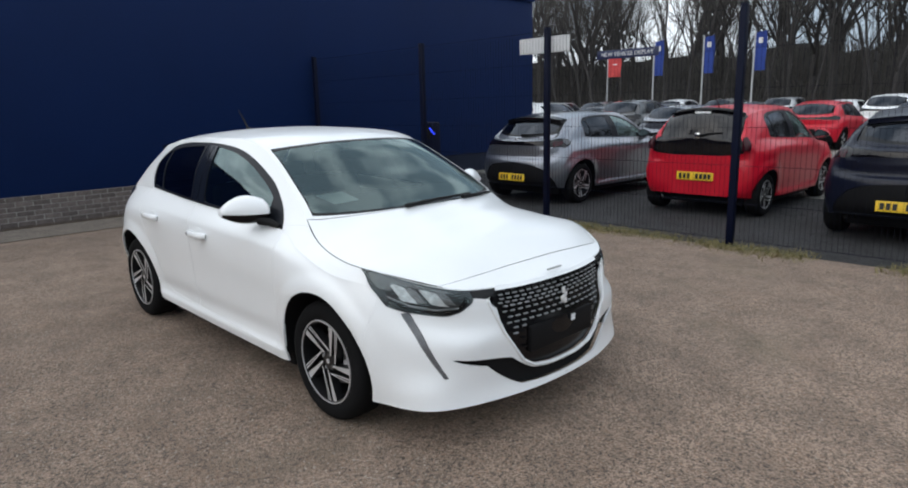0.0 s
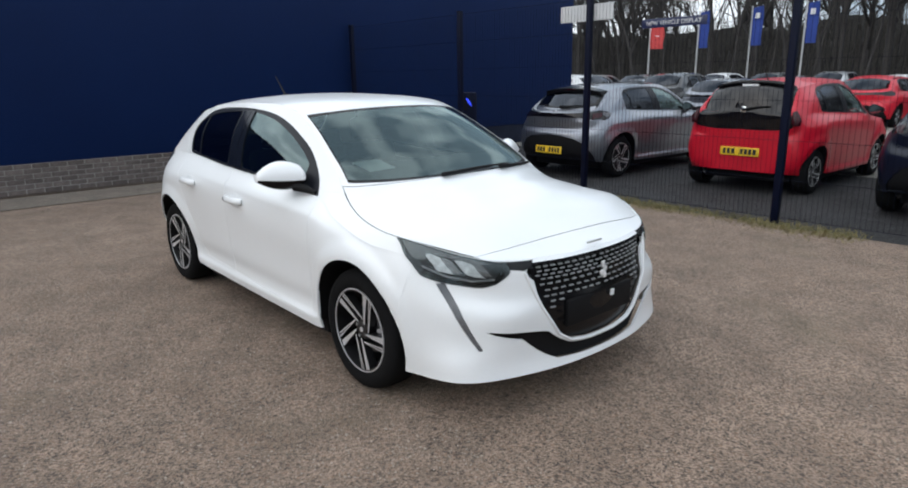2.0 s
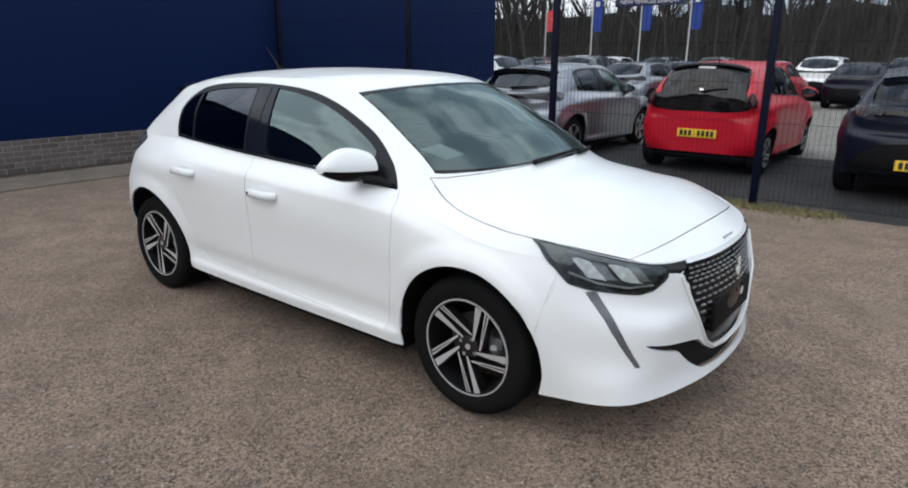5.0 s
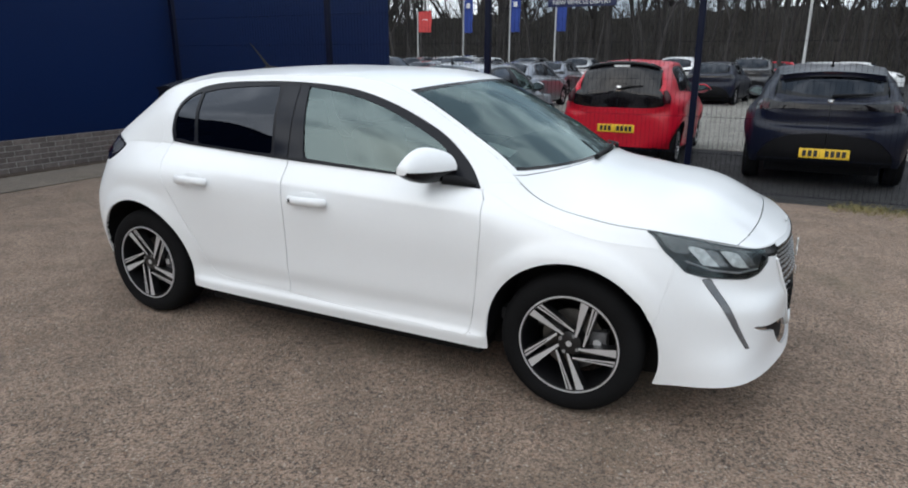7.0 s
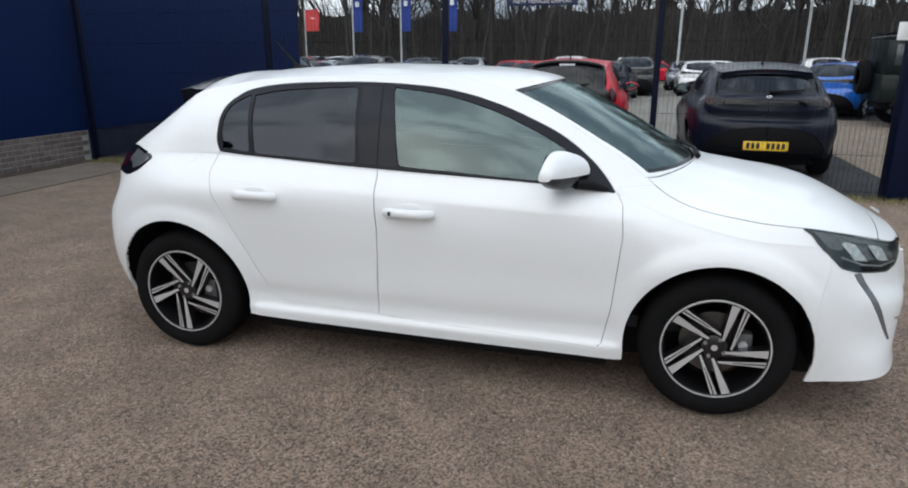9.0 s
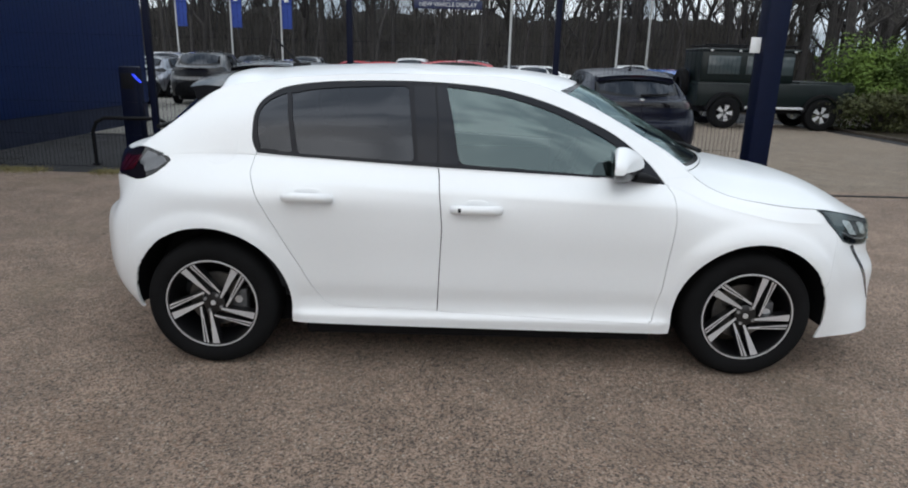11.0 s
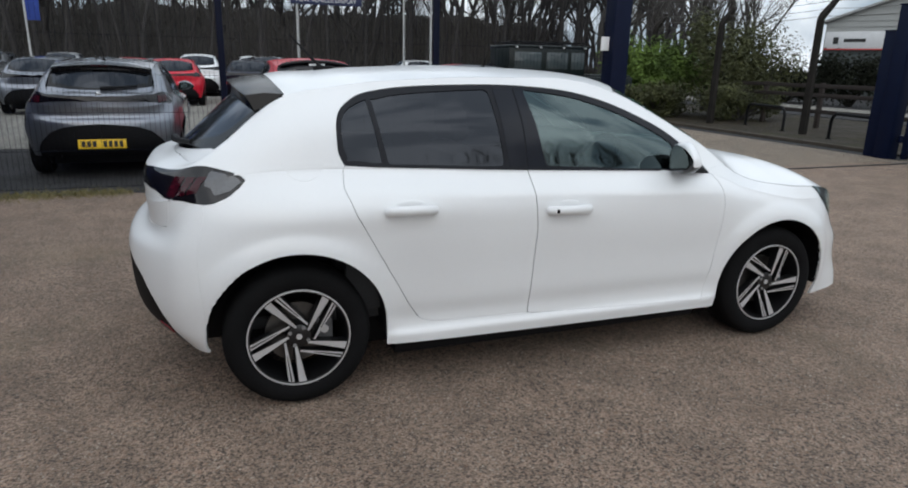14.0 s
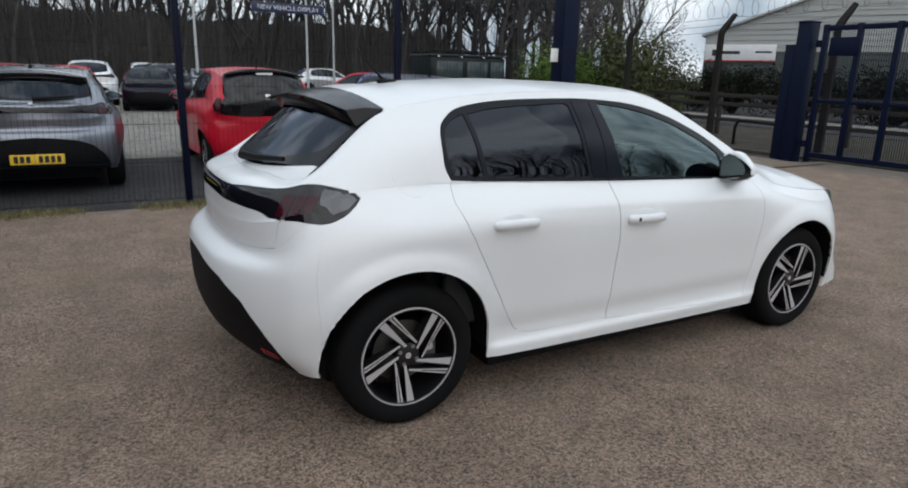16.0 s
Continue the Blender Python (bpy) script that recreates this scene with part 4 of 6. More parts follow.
def build_hatch(name, label, paint, group, level=2, spec="plain", warped=None, tyre=(.31, .216), axle=1.27, plate_z=0.42):
    """A five-door hatchback. level 2: near and full; 1: parked beyond the fence; 0: far."""
    rails, edge, crest = RAILS, EDGE, CREST
    scale = (1, 1, 1)
    if warped:
        fn, scale = warped
        rails, edge = warp(rails, fn), [fn(*p) for p in edge]
        crest = [(fn(x, 0, z)[0], fn(x, 0, z)[2]) for x, z in crest]
    skin = Skin(rails, edge, crest, ((axle, .31, .366), (-axle, .31, .366)) if level else ())
    car = thing(name, label, "car", group)
    step = (4, 7, 13)[level]
    us, vs = np.linspace(0, 14, 14 * step + 1), np.linspace(0, 7, (24, 44, 84)[level] + 1)
    if level == 2:  # more rows at the belt
        us = np.unique(np.concatenate([us, np.linspace(2.9, 3.5, 15), np.linspace(10.7, 11.3, 15)]).round(5))
        vs = np.unique(np.concatenate([vs[(vs < 4.92) | (vs > 5.26)], np.linspace(4.92, 5.26, 18)]))
    regions = dict(REGIONS)
    if warped and level:
        regions["arch_front"] = arch_poly(skin, axle, tyre[0], tyre[0] + .05, 7.5, 12)
        regions["arch_rear"] = arch_poly(skin, -axle, tyre[0], tyre[0] + .05, 2.6, 5.5)
    if level < 2:
        for k in ("lower_slot", "running_lamp", "lamp_bridge"):
            regions.pop(k)
    if spec == "city":
        for k in ("diffuser", "tail_lamp"):
            regions.pop(k)
        regions["tailgate"] = np.array([(-.2, 4.6), (1.6, 4.6), (2.05, 4.6), (2.12, 5.2), (2.05, 7.2), (-.2, 7.2)])
    if level == 0:
        for k in ("quarter_glass", "front_wing", "front_bumper", "rear_bumper", "tailgate", "grille"):
            regions.pop(k)
    u, v, side_faces, side_owner = cut_grid(us, vs, regions, ("arch_front", "arch_rear", "headlight", "tail_lamp", "window_frame", "front_glass", "rear_glass", "quarter_glass", "grille"))
    pts = skin.side(u, v)

    def of(*names):
        return [tuple(f)[::-1] for f, o in zip(side_faces, side_owner) if o in names]

    g, r = (.0022, .012) if level == 2 else (.003, .012) if level == 1 else (0, 0)
    panel(car, "body_side", pts, of(""), "one", paint, 0.0004, r)
    two = "each"
    for reg, title, material, sides, lift in (
        ("front_bumper", "front_bumper", paint, "one", 0), ("rear_bumper", "rear_bumper", paint, "one", 0), ("tailgate", "tailgate", M_TAILDARK if spec == "city" else paint, "one", 0),
        ("front_wing", "front_wing", paint, two, 0), ("window_frame", "window_frame", M_FRAME, two, -.002),
        ("lamp_bridge", "lamp_bridge", M_GLOSS, two, -.003), ("diffuser", "diffuser", M_MATT, "one", -.004), ("lower_slot", "lower_intake", M_MATT, "one", -.03)):
        got = of(reg)
        if got:
            panel(car, title, pts, got, sides, material, g * (.25 if "bumper" in reg or "wing" in reg else 1), r if reg != "lower_slot" else 0, lift)
    fd = panel(car, "front_door", pts, of("front_door"), two, paint, g, r)
    rd = panel(car, "rear_door", pts, of("rear_door"), two, paint, g, r)
    tint = G_CLEAR if level else G_DARK
    for k, (reg, material, owners, title) in enumerate((("front_glass", tint, fd, "door_window"), ("rear_glass", G_DARK, rd, "door_window"), ("quarter_glass", G_DARK, rd, "quarter_window"))):
        got = of(reg)
        if got:
            for pane, door in zip(panel(car, title, pts, got, two, material, -.001, 0, -.006), owners):
                pane.parent = door
                pane.visible_shadow = False
    if level == 2:  # glossy covers on both sides of the gap between the doors
        for poly, owners in ((PILLAR_COVERS[0], rd), (PILLAR_COVERS[1], fd)):
            for cover, door in zip(uv_patch(skin, poly, .0005, M_PILLAR, car, "pillar_cover", "black pillar cover", step=.03), owners):
                cover.parent = door
        uv_patch(skin, FUEL_FLAP, .0009, paint, car, "fuel_flap", "round white fuel flap", "right", .03)
        panel(car, "headlight_seat", pts, of("headlight"), two, paint, 0, 0, -.0015)
        lamps = uv_patch(skin, regions["headlight"], .0008, M_LAMPGREY, car, "headlight", step=.035)
    else:
        lamps = panel(car, "headlight", pts, of("headlight"), two, M_LAMPGREY, g, r, 0)
    for lamp in lamps:
        lamp["label"] = "clear headlight with two bright reflectors"
    if level == 2:
        lens = uv_patch(skin, regions["headlight"], .0045, G_LENS, car, "headlight_lens", step=.035)
        for pane in lens:
            pane.visible_shadow = False
        panel(car, "running_lamp", pts, of("running_lamp"), two, M_DRL, g, r, .001, "slim grey running lamp")
    grille = None
    if of("grille"):
        grille = panel(car, "grille", pts, of("grille"), "one", M_GLOSS, g, .03, -.022, "black grille")[0]
    tails = car
    if spec != "city":
        if level == 2:
            panel(car, "tail_lamp_seat", pts, of("tail_lamp"), "one", M_TAILDARK, 0, 0, -.008)
            tails = uv_patch(skin, np.clip(regions["tail_lamp"], (0, 0), (14, 7)), .0012, M_TAILDARK, car, "tail_lamp_band", "smoked tail lamp band", "one", .045)[0]
        else:
            tails = panel(car, "tail_lamp_band", pts, of("tail_lamp"), "one", M_TAILDARK, g, r, -.001, "smoked tail lamp band")[0]
    # red claws inside the tail lamps
    if level and spec != "city":
        for a in (1.95, 2.24, 2.53):
            uu, vv = np.meshgrid(np.linspace(a, a + .24, 5), np.linspace(0, 1, 6), indexing="ij")
            low, high = 5.18 - (uu - 1.9) * .62, 6.05 - (uu - 1.9) * .72
            q = skin.side(uu + (vv - .5) * .08, low + .12 + (high - low - .3) * vv)
            f = [(i * 6 + j, i * 6 + j + 1, i * 6 + j + 7, i * 6 + j + 6) for i in range(4) for j in range(5)]
            panel(tails, "tail_light_claw", q.reshape(-1, 3), f, two, M_TAILRED, 0, 0, .0028, "dim red claw-shaped light")

        if level == 2:
            uv_patch(skin, [(1.66, 1.02), (1.92, .92), (1.96, .70), (1.70, .80)], .003, M_REFLECTOR, car, "rear_reflector", "red reflector low on the rear bumper", step=.03)
        uv_patch(skin, [(2.78, 5.42), (3.1, 5.16), (3.3, 4.98), (3.36, 4.8), (3.28, 4.58), (3.08, 4.5), (2.98, 4.75), (2.86, 4.9)], .0036, M_TAILGREY, tails, "clear_lamp_end", "smoky clear tail lamp end, reflection partly in its grey", step=.035)

    # bonnet, windscreen, roof and rear window
    ts, qs = np.linspace(0, 10, 10 * step + 1), np.linspace(-1, 1, (12, 24, 48)[level] + 1)
    arc = np.linspace(-1, 1, 21)
    bend = lambda q, a, b: a + (b - a) * np.abs(q) ** 2.4
    lo_w = [(bend(q, 5.16, 5.16), q * .965) for q in arc]
    hi_w = [(bend(q, 6.995, 6.472), q * .955) for q in arc[::-1]]
    top = {
        "windscreen_frame": np.array(lo_w + hi_w),
        "windscreen": np.array([(bend(q, 5.20, 5.21), q * .950) for q in arc] + [(bend(q, 6.92, 6.41), q * .945) for q in arc[::-1]]),
        "bonnet": np.array([(bend(q, 7.0, 6.478), q * 1.02) for q in arc] + [(bend(q, 9.62, 9.88), q * 1.02) for q in arc[::-1]]),
        "rear_window_frame": np.array([(-.2 if spec == "city" else bend(q, .05, .20), q * 1.1) for q in arc] + [(1.14, 1.1), (1.14, -1.1)]),
        "rear_window": np.array([(bend(q, .13, .34), q * .9) for q in arc] + [(.5, .93), (.94, .95), (1.12, .95), (1.12, 0), (1.12, -.95), (.94, -.95), (.5, -.93)]),
        "roof": np.array([(1.2, -.9), (1.2, .9), (2, .92), (4.9, .93), (5.06, .9), (5.06, -.9), (4.9, -.93), (2, -.92)]),
    }
    t, q, faces, owner = cut_grid(ts, qs, top)
    # the border columns stay on the edge
    tp = skin.top(t, q)

    def whole(title, regs, material, gap=g, rim=r, lift=0.0, label=""):
        got = [tuple(f) for f, o in zip(faces, owner) if o in regs]
        P, F = patch(tp, got, gap, rim, lift)
        return mesh(title, P, F, material, car, label)

    left = [tuple(f) for f, o in zip(faces, owner) if o == ""]
    while left:  # each strip of the top skin that hangs together
        group, left = [left[0]], left[1:]
        touched = set(group[0])
        grown = True
        while grown:
            more = [f for f in left if touched & set(f)]
            left = [f for f in left if not touched & set(f)]
            grown = bool(more)
            group += more
            touched |= {k for f in more for k in f}
        P, F = patch(tp, group, 0, 0)
        mesh("nose_panel" if P[:, 0].min() > 1.2 else "roof_edge", P, F, paint, car)
    # narrow lips that close the joints at the tail and the nose
    for u0, u1, row in ((0, 2, 0.0), (12, 14, 10.0)):
        along = np.linspace(u0, u1, 21)
        low = skin.side(along, np.full(21, 7.0))
        high = skin.top(np.full(21, row), np.clip(low[:, 1] / spline(skin.edge, np.array([row]))[0][1], 0, 1))
        v = [p for s in (1, -1) for p in np.concatenate([low, high]) * (1, s, 1)]
        mesh("joint_lip", v, [(k, k + 1, k + 22, k + 21) for k in range(20)] + [(k + 43, k + 42, k + 63, k + 64) for k in range(20)], M_TAILDARK if spec == "city" and row == 0 else paint, car)
    whole("roof", ("roof",), paint, 0, 0)
    whole("bonnet", ("bonnet",), paint, g * 2.3, .02)
    if level == 2:
        for side in (-1, 1):
            seal = skin.top(np.linspace(6.62, 9.86, 60), np.full(60, side * 1.0)) + (0, 0, -.0016)
            part("bonnet_seal", tube([tuple(p) for p in seal], .0016, 6), M_MATT, car)
    whole("windscreen_frame", ("windscreen_frame",), M_GLOSS, 0, 0, -.002)
    pane = whole("windscreen", ("windscreen",), G_SCREEN if level else G_DARK, -.001, 0, -.003)
    pane.visible_shadow = False
    whole("rear_window_frame", ("rear_window_frame",), M_TAILDARK if spec == "city" else M_GLOSS, 0, 0, -.001)
    pane = whole("rear_window", ("rear_window",), M_TAILDARK if spec == "city" else G_DARK, 0, 0, -.002, "dark tinted rear window")
    pane.visible_shadow = False
    add_cabin(car, scale, fine=level == 2)
    # underbody set low, with a wider floor added to deepen the shade below
    part("underbody", box(-1.55 * scale[0], 1.70 * scale[0], -.62 * scale[1], .62 * scale[1], .135, .32, .02), M_MATT, car)
    part("sill_floor", box(-.84 * scale[0], .84 * scale[0], -.795 * scale[1], .795 * scale[1], .145, .24, .01), M_MATT, car)
    for s in (-1, 1):
        for x, title in ((axle, 0), (-axle, 1)):
            add_wheel(car, x, s * .872 * scale[1], tyre[0], tyre[1], side=s, far=level == 0, spokes=True, turn=(.12, -.17)[title])
            if level:
                rim = regions["arch_front" if not title else "arch_rear"][:40]
                out = np.array([on_side(skin, a, b, -.006, s)[0] for a, b in rim])
                deep = out * (1, 0, 1) + (0, s * .55 * scale[1], 0)
                f = [(k, k + 1, k + 41, k + 40) for k in range(39)]
                mesh("wheel_arch_liner", np.concatenate([out, deep]), f, M_MATT, car)
                part("inner_wall", box(x - .37, x + .37, s * .53 * scale[1] - .01, s * .53 * scale[1] + .01, .22, .68), M_MATT, car, smooth=False)
    return car, skin, grille


def add_rear(car, skin, spoiler=M_GLOSS, plate_z=.42, plate=True):
    """Spoiler, wiper, plate, emblem and aerial on the tail of the supermini."""
    n = 17
    ys = np.linspace(-1, 1, n)
    v = []
    for y in ys:
        a = skin.top(np.array([1.17]), np.array([y * .985]))[0] + (0, 0, .004)
        tip = np.array([-1.472 + .055 * abs(y) ** 2.2, y * .545, 1.342 - .045 * y * y])
        mid = a * .5 + tip * .5 + (0, 0, .008)
        low = np.array([-1.452 + .052 * abs(y) ** 2.2, y * .54, 1.316 - .045 * y * y])
        root = skin.top(np.array([.74]), np.array([y * .985]))[0] + (-.004, 0, .004)
        v += [a, mid, tip, low, root]
    f = [(5 * k + j, 5 * k + 5 + j, 5 * k + 6 + j, 5 * k + 1 + j) for k in range(n - 1) for j in range(4)]
    f += [(0, 1, 2, 3, 4), tuple(5 * (n - 1) + j for j in (4, 3, 2, 1, 0))]
    mesh("roof_spoiler", v, f, spoiler, car, "gloss black roof spoiler", sharp=50)
    # wiper on the rear window
    a, b, c = (skin.top(np.array([t]), np.array([q]))[0] + (-.02, 0, .018) for t, q in ((.07, -.02), (.10, -.35), (.14, -.72)))
    part("rear_wiper", tube([a, b, c], [.022, .015, .010], 8), M_MATT, car)
    if plate:
        add_plate(car, -1.967, 0, plate_z, -1, lean=6)
    if plate:
        p, nn = on_side(skin, .02, 6.4, .003)
        part("tail_emblem", box(-.004, .004, -.032, .032, -.032, .032, .01, pose(p[0], 0, p[2], 0, math.degrees(math.atan2(nn[2], -nn[0])), 0)), M_CHROME, car, "small chrome emblem")
    part("aerial", tube([(-1.0, 0, 1.395), (-1.03, 0, 1.425), (-1.16, 0, 1.562)], [.022, .008, .003], 8), M_MATT, car, "short black roof aerial")
    part("aerial_base", box(-1.05, -.95, -.022, .022, 1.39, 1.418, .012), M_MATT, car)
    part("brake_light", box(-1.474, -1.455, -.10, .10, 1.322, 1.332), M_TAILRED, car)


def add_front(car, skin, grille):
    """Headlight reflectors, grille bars, emblem and covered plate."""
    rng = random.Random(6)
    for k, (u, wide) in enumerate(((11.31, .19), (11.51, .12), (11.70, .21), (11.92, .13))):  # slanting facets of the reflectors
        low, high = 4.70 + 1.05 * (u - 11.3) + rng.uniform(-.06, .06), 5.78 + .85 * (u - 11.3) + rng.uniform(-.1, .1)
        lean = lambda v: (5.4 - v) * .13
        poly = [(u + lean(low), low), (u + wide + lean(low), low + .12), (u + wide + lean(high), high + .06), (u + wide * .4 + lean(high), high + .1), (u + lean(high), high - .08)]
        uv_patch(skin, poly, .0024 + .0008 * (k % 2), (M_LAMPGLEAM, M_LAMPDIM)[k % 2], car, "lamp_reflector", "reflector facet with a bright gleam in its colour" if k % 2 == 0 else "reflector facet with a dim gleam in its colour", step=.03)
    # a paler grey patch towards the lamp's top and outer end
    uv_patch(skin, [(10.90, 6.62), (11.35, 6.72), (11.9, 6.72), (12.05, 6.5), (11.6, 6.2), (11.34, 6.0), (11.24, 5.2), (11.1, 5.1), (10.98, 5.75)], .0018, M_LAMPSIDE, car, "lamp_side", "paler grey patch at the lamp's top and outer side", step=.03)
    for s in (-1, 1):
        p = [on_side(skin, u, v, .002, s)[0] for u, v in ((11.22, 4.75), (11.5, 4.62), (11.8, 4.75), (12.1, 5.15))]
        part("lamp_strip", tube(p, .004, 6), M_TICK, car)
    # a darker band along the lamp's lower and inner edge
    uv_patch(skin, [(11.22, 4.38), (11.45, 4.33), (11.95, 4.6), (12.14, 4.95), (12.3, 5.8), (12.24, 6.3), (12.14, 5.5), (12.02, 4.98), (11.6, 4.62), (11.25, 4.6)], .0014, M_GLOSS, car, "lamp_bezel", "dark band along the lamp's lower and inner edge", step=.03)
    # rows of small bright ticks, thinning towards the rim
    rows = np.linspace(5.85, 1.75, 13)
    for k, v in enumerate(rows):
        reach = np.interp(v, (1.5, 1.95, 3.25, 5.5, 6.2), (13.45, 13.22, 12.92, 12.66, 12.74)) + .12
        cells = max(3, int((14 - reach) * 8.0))
        for j in range(cells):
            u = reach + (14 - reach) * (j + .5 + (.25 if k % 2 else -.2)) / cells
            if u > 13.97 or (1.6 < v < 3.5 and u > 13.28):
                continue
            for s in (-1, 1):
                p, nn = on_side(skin, u, v, -.012, s)
                bright = v > 3.3 or u < 13.15
                w = .0132 - .002 * (u < 13.0)
                bm = box(-.004, .004, -w, w, -.0034, .0034, .0016, Matrix.Translation(p) @ pose(0, 0, 0, 0, 0, math.degrees(math.atan2(nn[1], nn[0]))))
                part("grille_bar", bm, M_TICK if bright else M_GLOSS, grille)
    top = [on_side(skin, 14 - a, 6.28, -.006, s)[0] for s, a in ((-1, 1.26), (-1, 1.0), (-1, .6), (-1, .25), (1, .25), (1, .6), (1, 1.0), (1, 1.26))]
    part("grille_top_bar", tube(top, .009, 6), M_GLOSS, grille)
    low = [on_side(skin, 14 - a, v, .002, s)[0] for s, a, v in ((-1, 1.4, 5.6), (-1, 1.1, 3.25), (-1, .79, 1.95), (-1, .58, 1.5), (-1, .25, 1.3), (1, .25, 1.3), (1, .58, 1.5), (1, .79, 1.95), (1, 1.1, 3.25), (1, 1.4, 5.6))]
    part("grille_rim", tube(low, .008, 6), M_WHITE, grille, "white grille surround")
    x = skin.side(np.array([14.0]), np.array([3.0]))[0][0]
    part("plate_cover", box(x - .05, x - .026, -.25, .25, .395, .525, .008), M_MATT, grille, "plain black plate holder")
    part("holder_sticker", box(x - .014, x - .0125, .05, .082, .485, .517), M_PAPER, grille, "small white sticker")
    e = bmesh.new()
    xb = skin.side(np.array([14.0]), np.array([4.5]))[0][0] + .004
    for y, z, long, lean in ((-.004, .655, .030, 15), (.010, .628, .034, -28), (-.012, .612, .030, 25), (.012, .598, .026, 10)):
        add_box(e, -.004, .004, -.011, .011, -long / 2, long / 2, .003, pose(xb, y, z, lean, 0, 0))
    # the emblem's chrome gleam is put into its near-white colour
    part("nose_emblem", e, M_LAMPGLEAM, grille, "chrome emblem")
    part("nose_lettering", box(2.032, 2.04, -.055, .055, .752, .762, .002), M_POLE, car, "small bright letter strip")


def add_handles(doors, skin):
    """Pull handles in shallow cups on the doors."""
    for door in doors:
        s = -1 if door.data.vertices[0].co.y < 0 else 1
        front = "front" in door.name
        x0, x1, z = (-.145, .075, .806) if front else (-.90, -.685, .842)
        uv = find(skin, [(x0, None, z), (x1, None, z)], 3, 9)
        pts = [on_side(skin, uv[0][0] + (uv[1][0] - uv[0][0]) * f, uv[0][1] + (uv[1][1] - uv[0][1]) * f, o, s)[0] for f, o in ((0, .004), (.08, .024), (.3, .034), (.7, .034), (.92, .024), (1, .004))]
        bm = tube(pts, [.014, .017, .016, .016, .017, .014], 10)
        bmesh.ops.scale(bm, vec=(1, 1, 1.3), space=Matrix.Translation(-Vector(pts[2])), verts=bm.verts[:])
        part("door_handle", bm, M_WHITE, door, "white pull handle")
        mid, nn = on_side(skin, uv.mean(0)[0], uv.mean(0)[1] + .16, -.004, s)
        bm = bmesh.new()
        bmesh.ops.create_uvsphere(bm, u_segments=16, v_segments=8, radius=1, matrix=Matrix.Translation(mid) @ Matrix.Diagonal((.070, .0045, .026, 1)))
        part("handle_cup", bm, M_WHITE, door)
        if front and s < 0:
            k, nn = on_side(skin, uv[0][0] + .06, uv[0][1], .043, s)
            part("key_slot", box(k[0] - .007, k[0] + .007, k[1] - .002, k[1] + .003, k[2] - .009, k[2] + .009, .002), M_MATT, door)


def add_mirror(car, s, paint):
    """A door mirror: painted cap over a dark lower shell, a foot and the glass in its flat back."""
    arm = thing("door_mirror", "", "")
    arm.parent = car
    n, m = 28, 13
    v, f = [], []
    for j in range(m):
        t = j / (m - 1)
        y = .795 + .222 * t
        full = .70 + .30 * math.sin(math.pi / 2 * t / .4) if t < .4 else math.cos(math.pi / 2 * (t - .4) / .64) ** .75
        if j == 0:
            full *= .8
        top, low = 1.014 + .086 * full, 1.006 - .060 * full
        back, front = .575 - .035 * t, .735 - .145 * t - .03 * (j == 0)
        for k in range(n):
            a = 2 * math.pi * k / n
            cx, cz = math.cos(a), math.sin(a)
            cx = math.copysign(abs(cx) ** (.85 if cx > 0 else .3), cx)
            cz = math.copysign(abs(cz) ** .8, cz)
            x = (back + front) / 2 + (front - back) / 2 * cx
            if cx > 0:
                x -= .022 * max(0, cz) * full  # the cap leans back
            z = (top + low) / 2 + (top - low) / 2 * cz
            v.append((x, y * s, z))
    cap, shell = [], []
    for j in range(m - 1):
        for k in range(n):
            a = 2 * math.pi * (k + .5) / n
            q = (j * n + k, j * n + (k + 1) % n, (j + 1) * n + (k + 1) % n, (j + 1) * n + k)
            (cap if math.sin(a) > -.22 and math.cos(a) > -.72 else shell).append(q if s < 0 else q[::-1])
    shell.append(tuple(range(n)) if s > 0 else tuple(range(n))[::-1])
    cap.append(tuple((m - 1) * n + k for k in range(n))[::-1 if s > 0 else 1])
    mesh("mirror_cap", v, cap, paint, arm, sharp=60)
    mesh("mirror_shell", v, shell, M_GLOSS, arm, sharp=60)
    part("mirror_foot", tube([(.80, s * .797, .938), (.73, s * .815, .955), (.67, s * .85, .965)], [.012, .022, .024], 10), M_MATT, arm)
    pane = [(.5705 - (y - .795) * .158, y * s, z) for y, z in ((.815, .965), (.87, .955), (.93, .965), (.97, .985), (.985, 1.01), (.965, 1.045), (.91, 1.08), (.86, 1.085), (.815, 1.065))]
    mesh("mirror_glass", pane, [tuple(range(9)) if s > 0 else tuple(range(9))[::-1]], M_MIRROR, arm, smooth=False)


# ---- the white car ----
white_car, skin, grille = build_hatch("white_hatchback", "glossy white five-door hatchback parked on bound gravel", M_WHITE, "", 2, "main")
add_front(white_car, skin, grille)
add_rear(white_car, skin, plate=False)
add_handles([c for c in white_car.children if c.name.startswith(("front_door", "rear_door"))], skin)
for s in (-1, 1):
    add_mirror(white_car, s, M_WHITE)
for a, b, c in (((7.0, -.30), (6.97, .0), (6.86, .45)), ((6.98, .30), (6.90, .55), (6.68, .86))):
    pts = [skin.top(np.array([t]), np.array([q]))[0] + (0.01, 0, .016) for t, q in (a, b, c)]
    part("windscreen_wiper", tube(pts, [.014, .010, .006], 6), M_MATT, white_car)

white_car.matrix_world = pose(0, .03, 0)

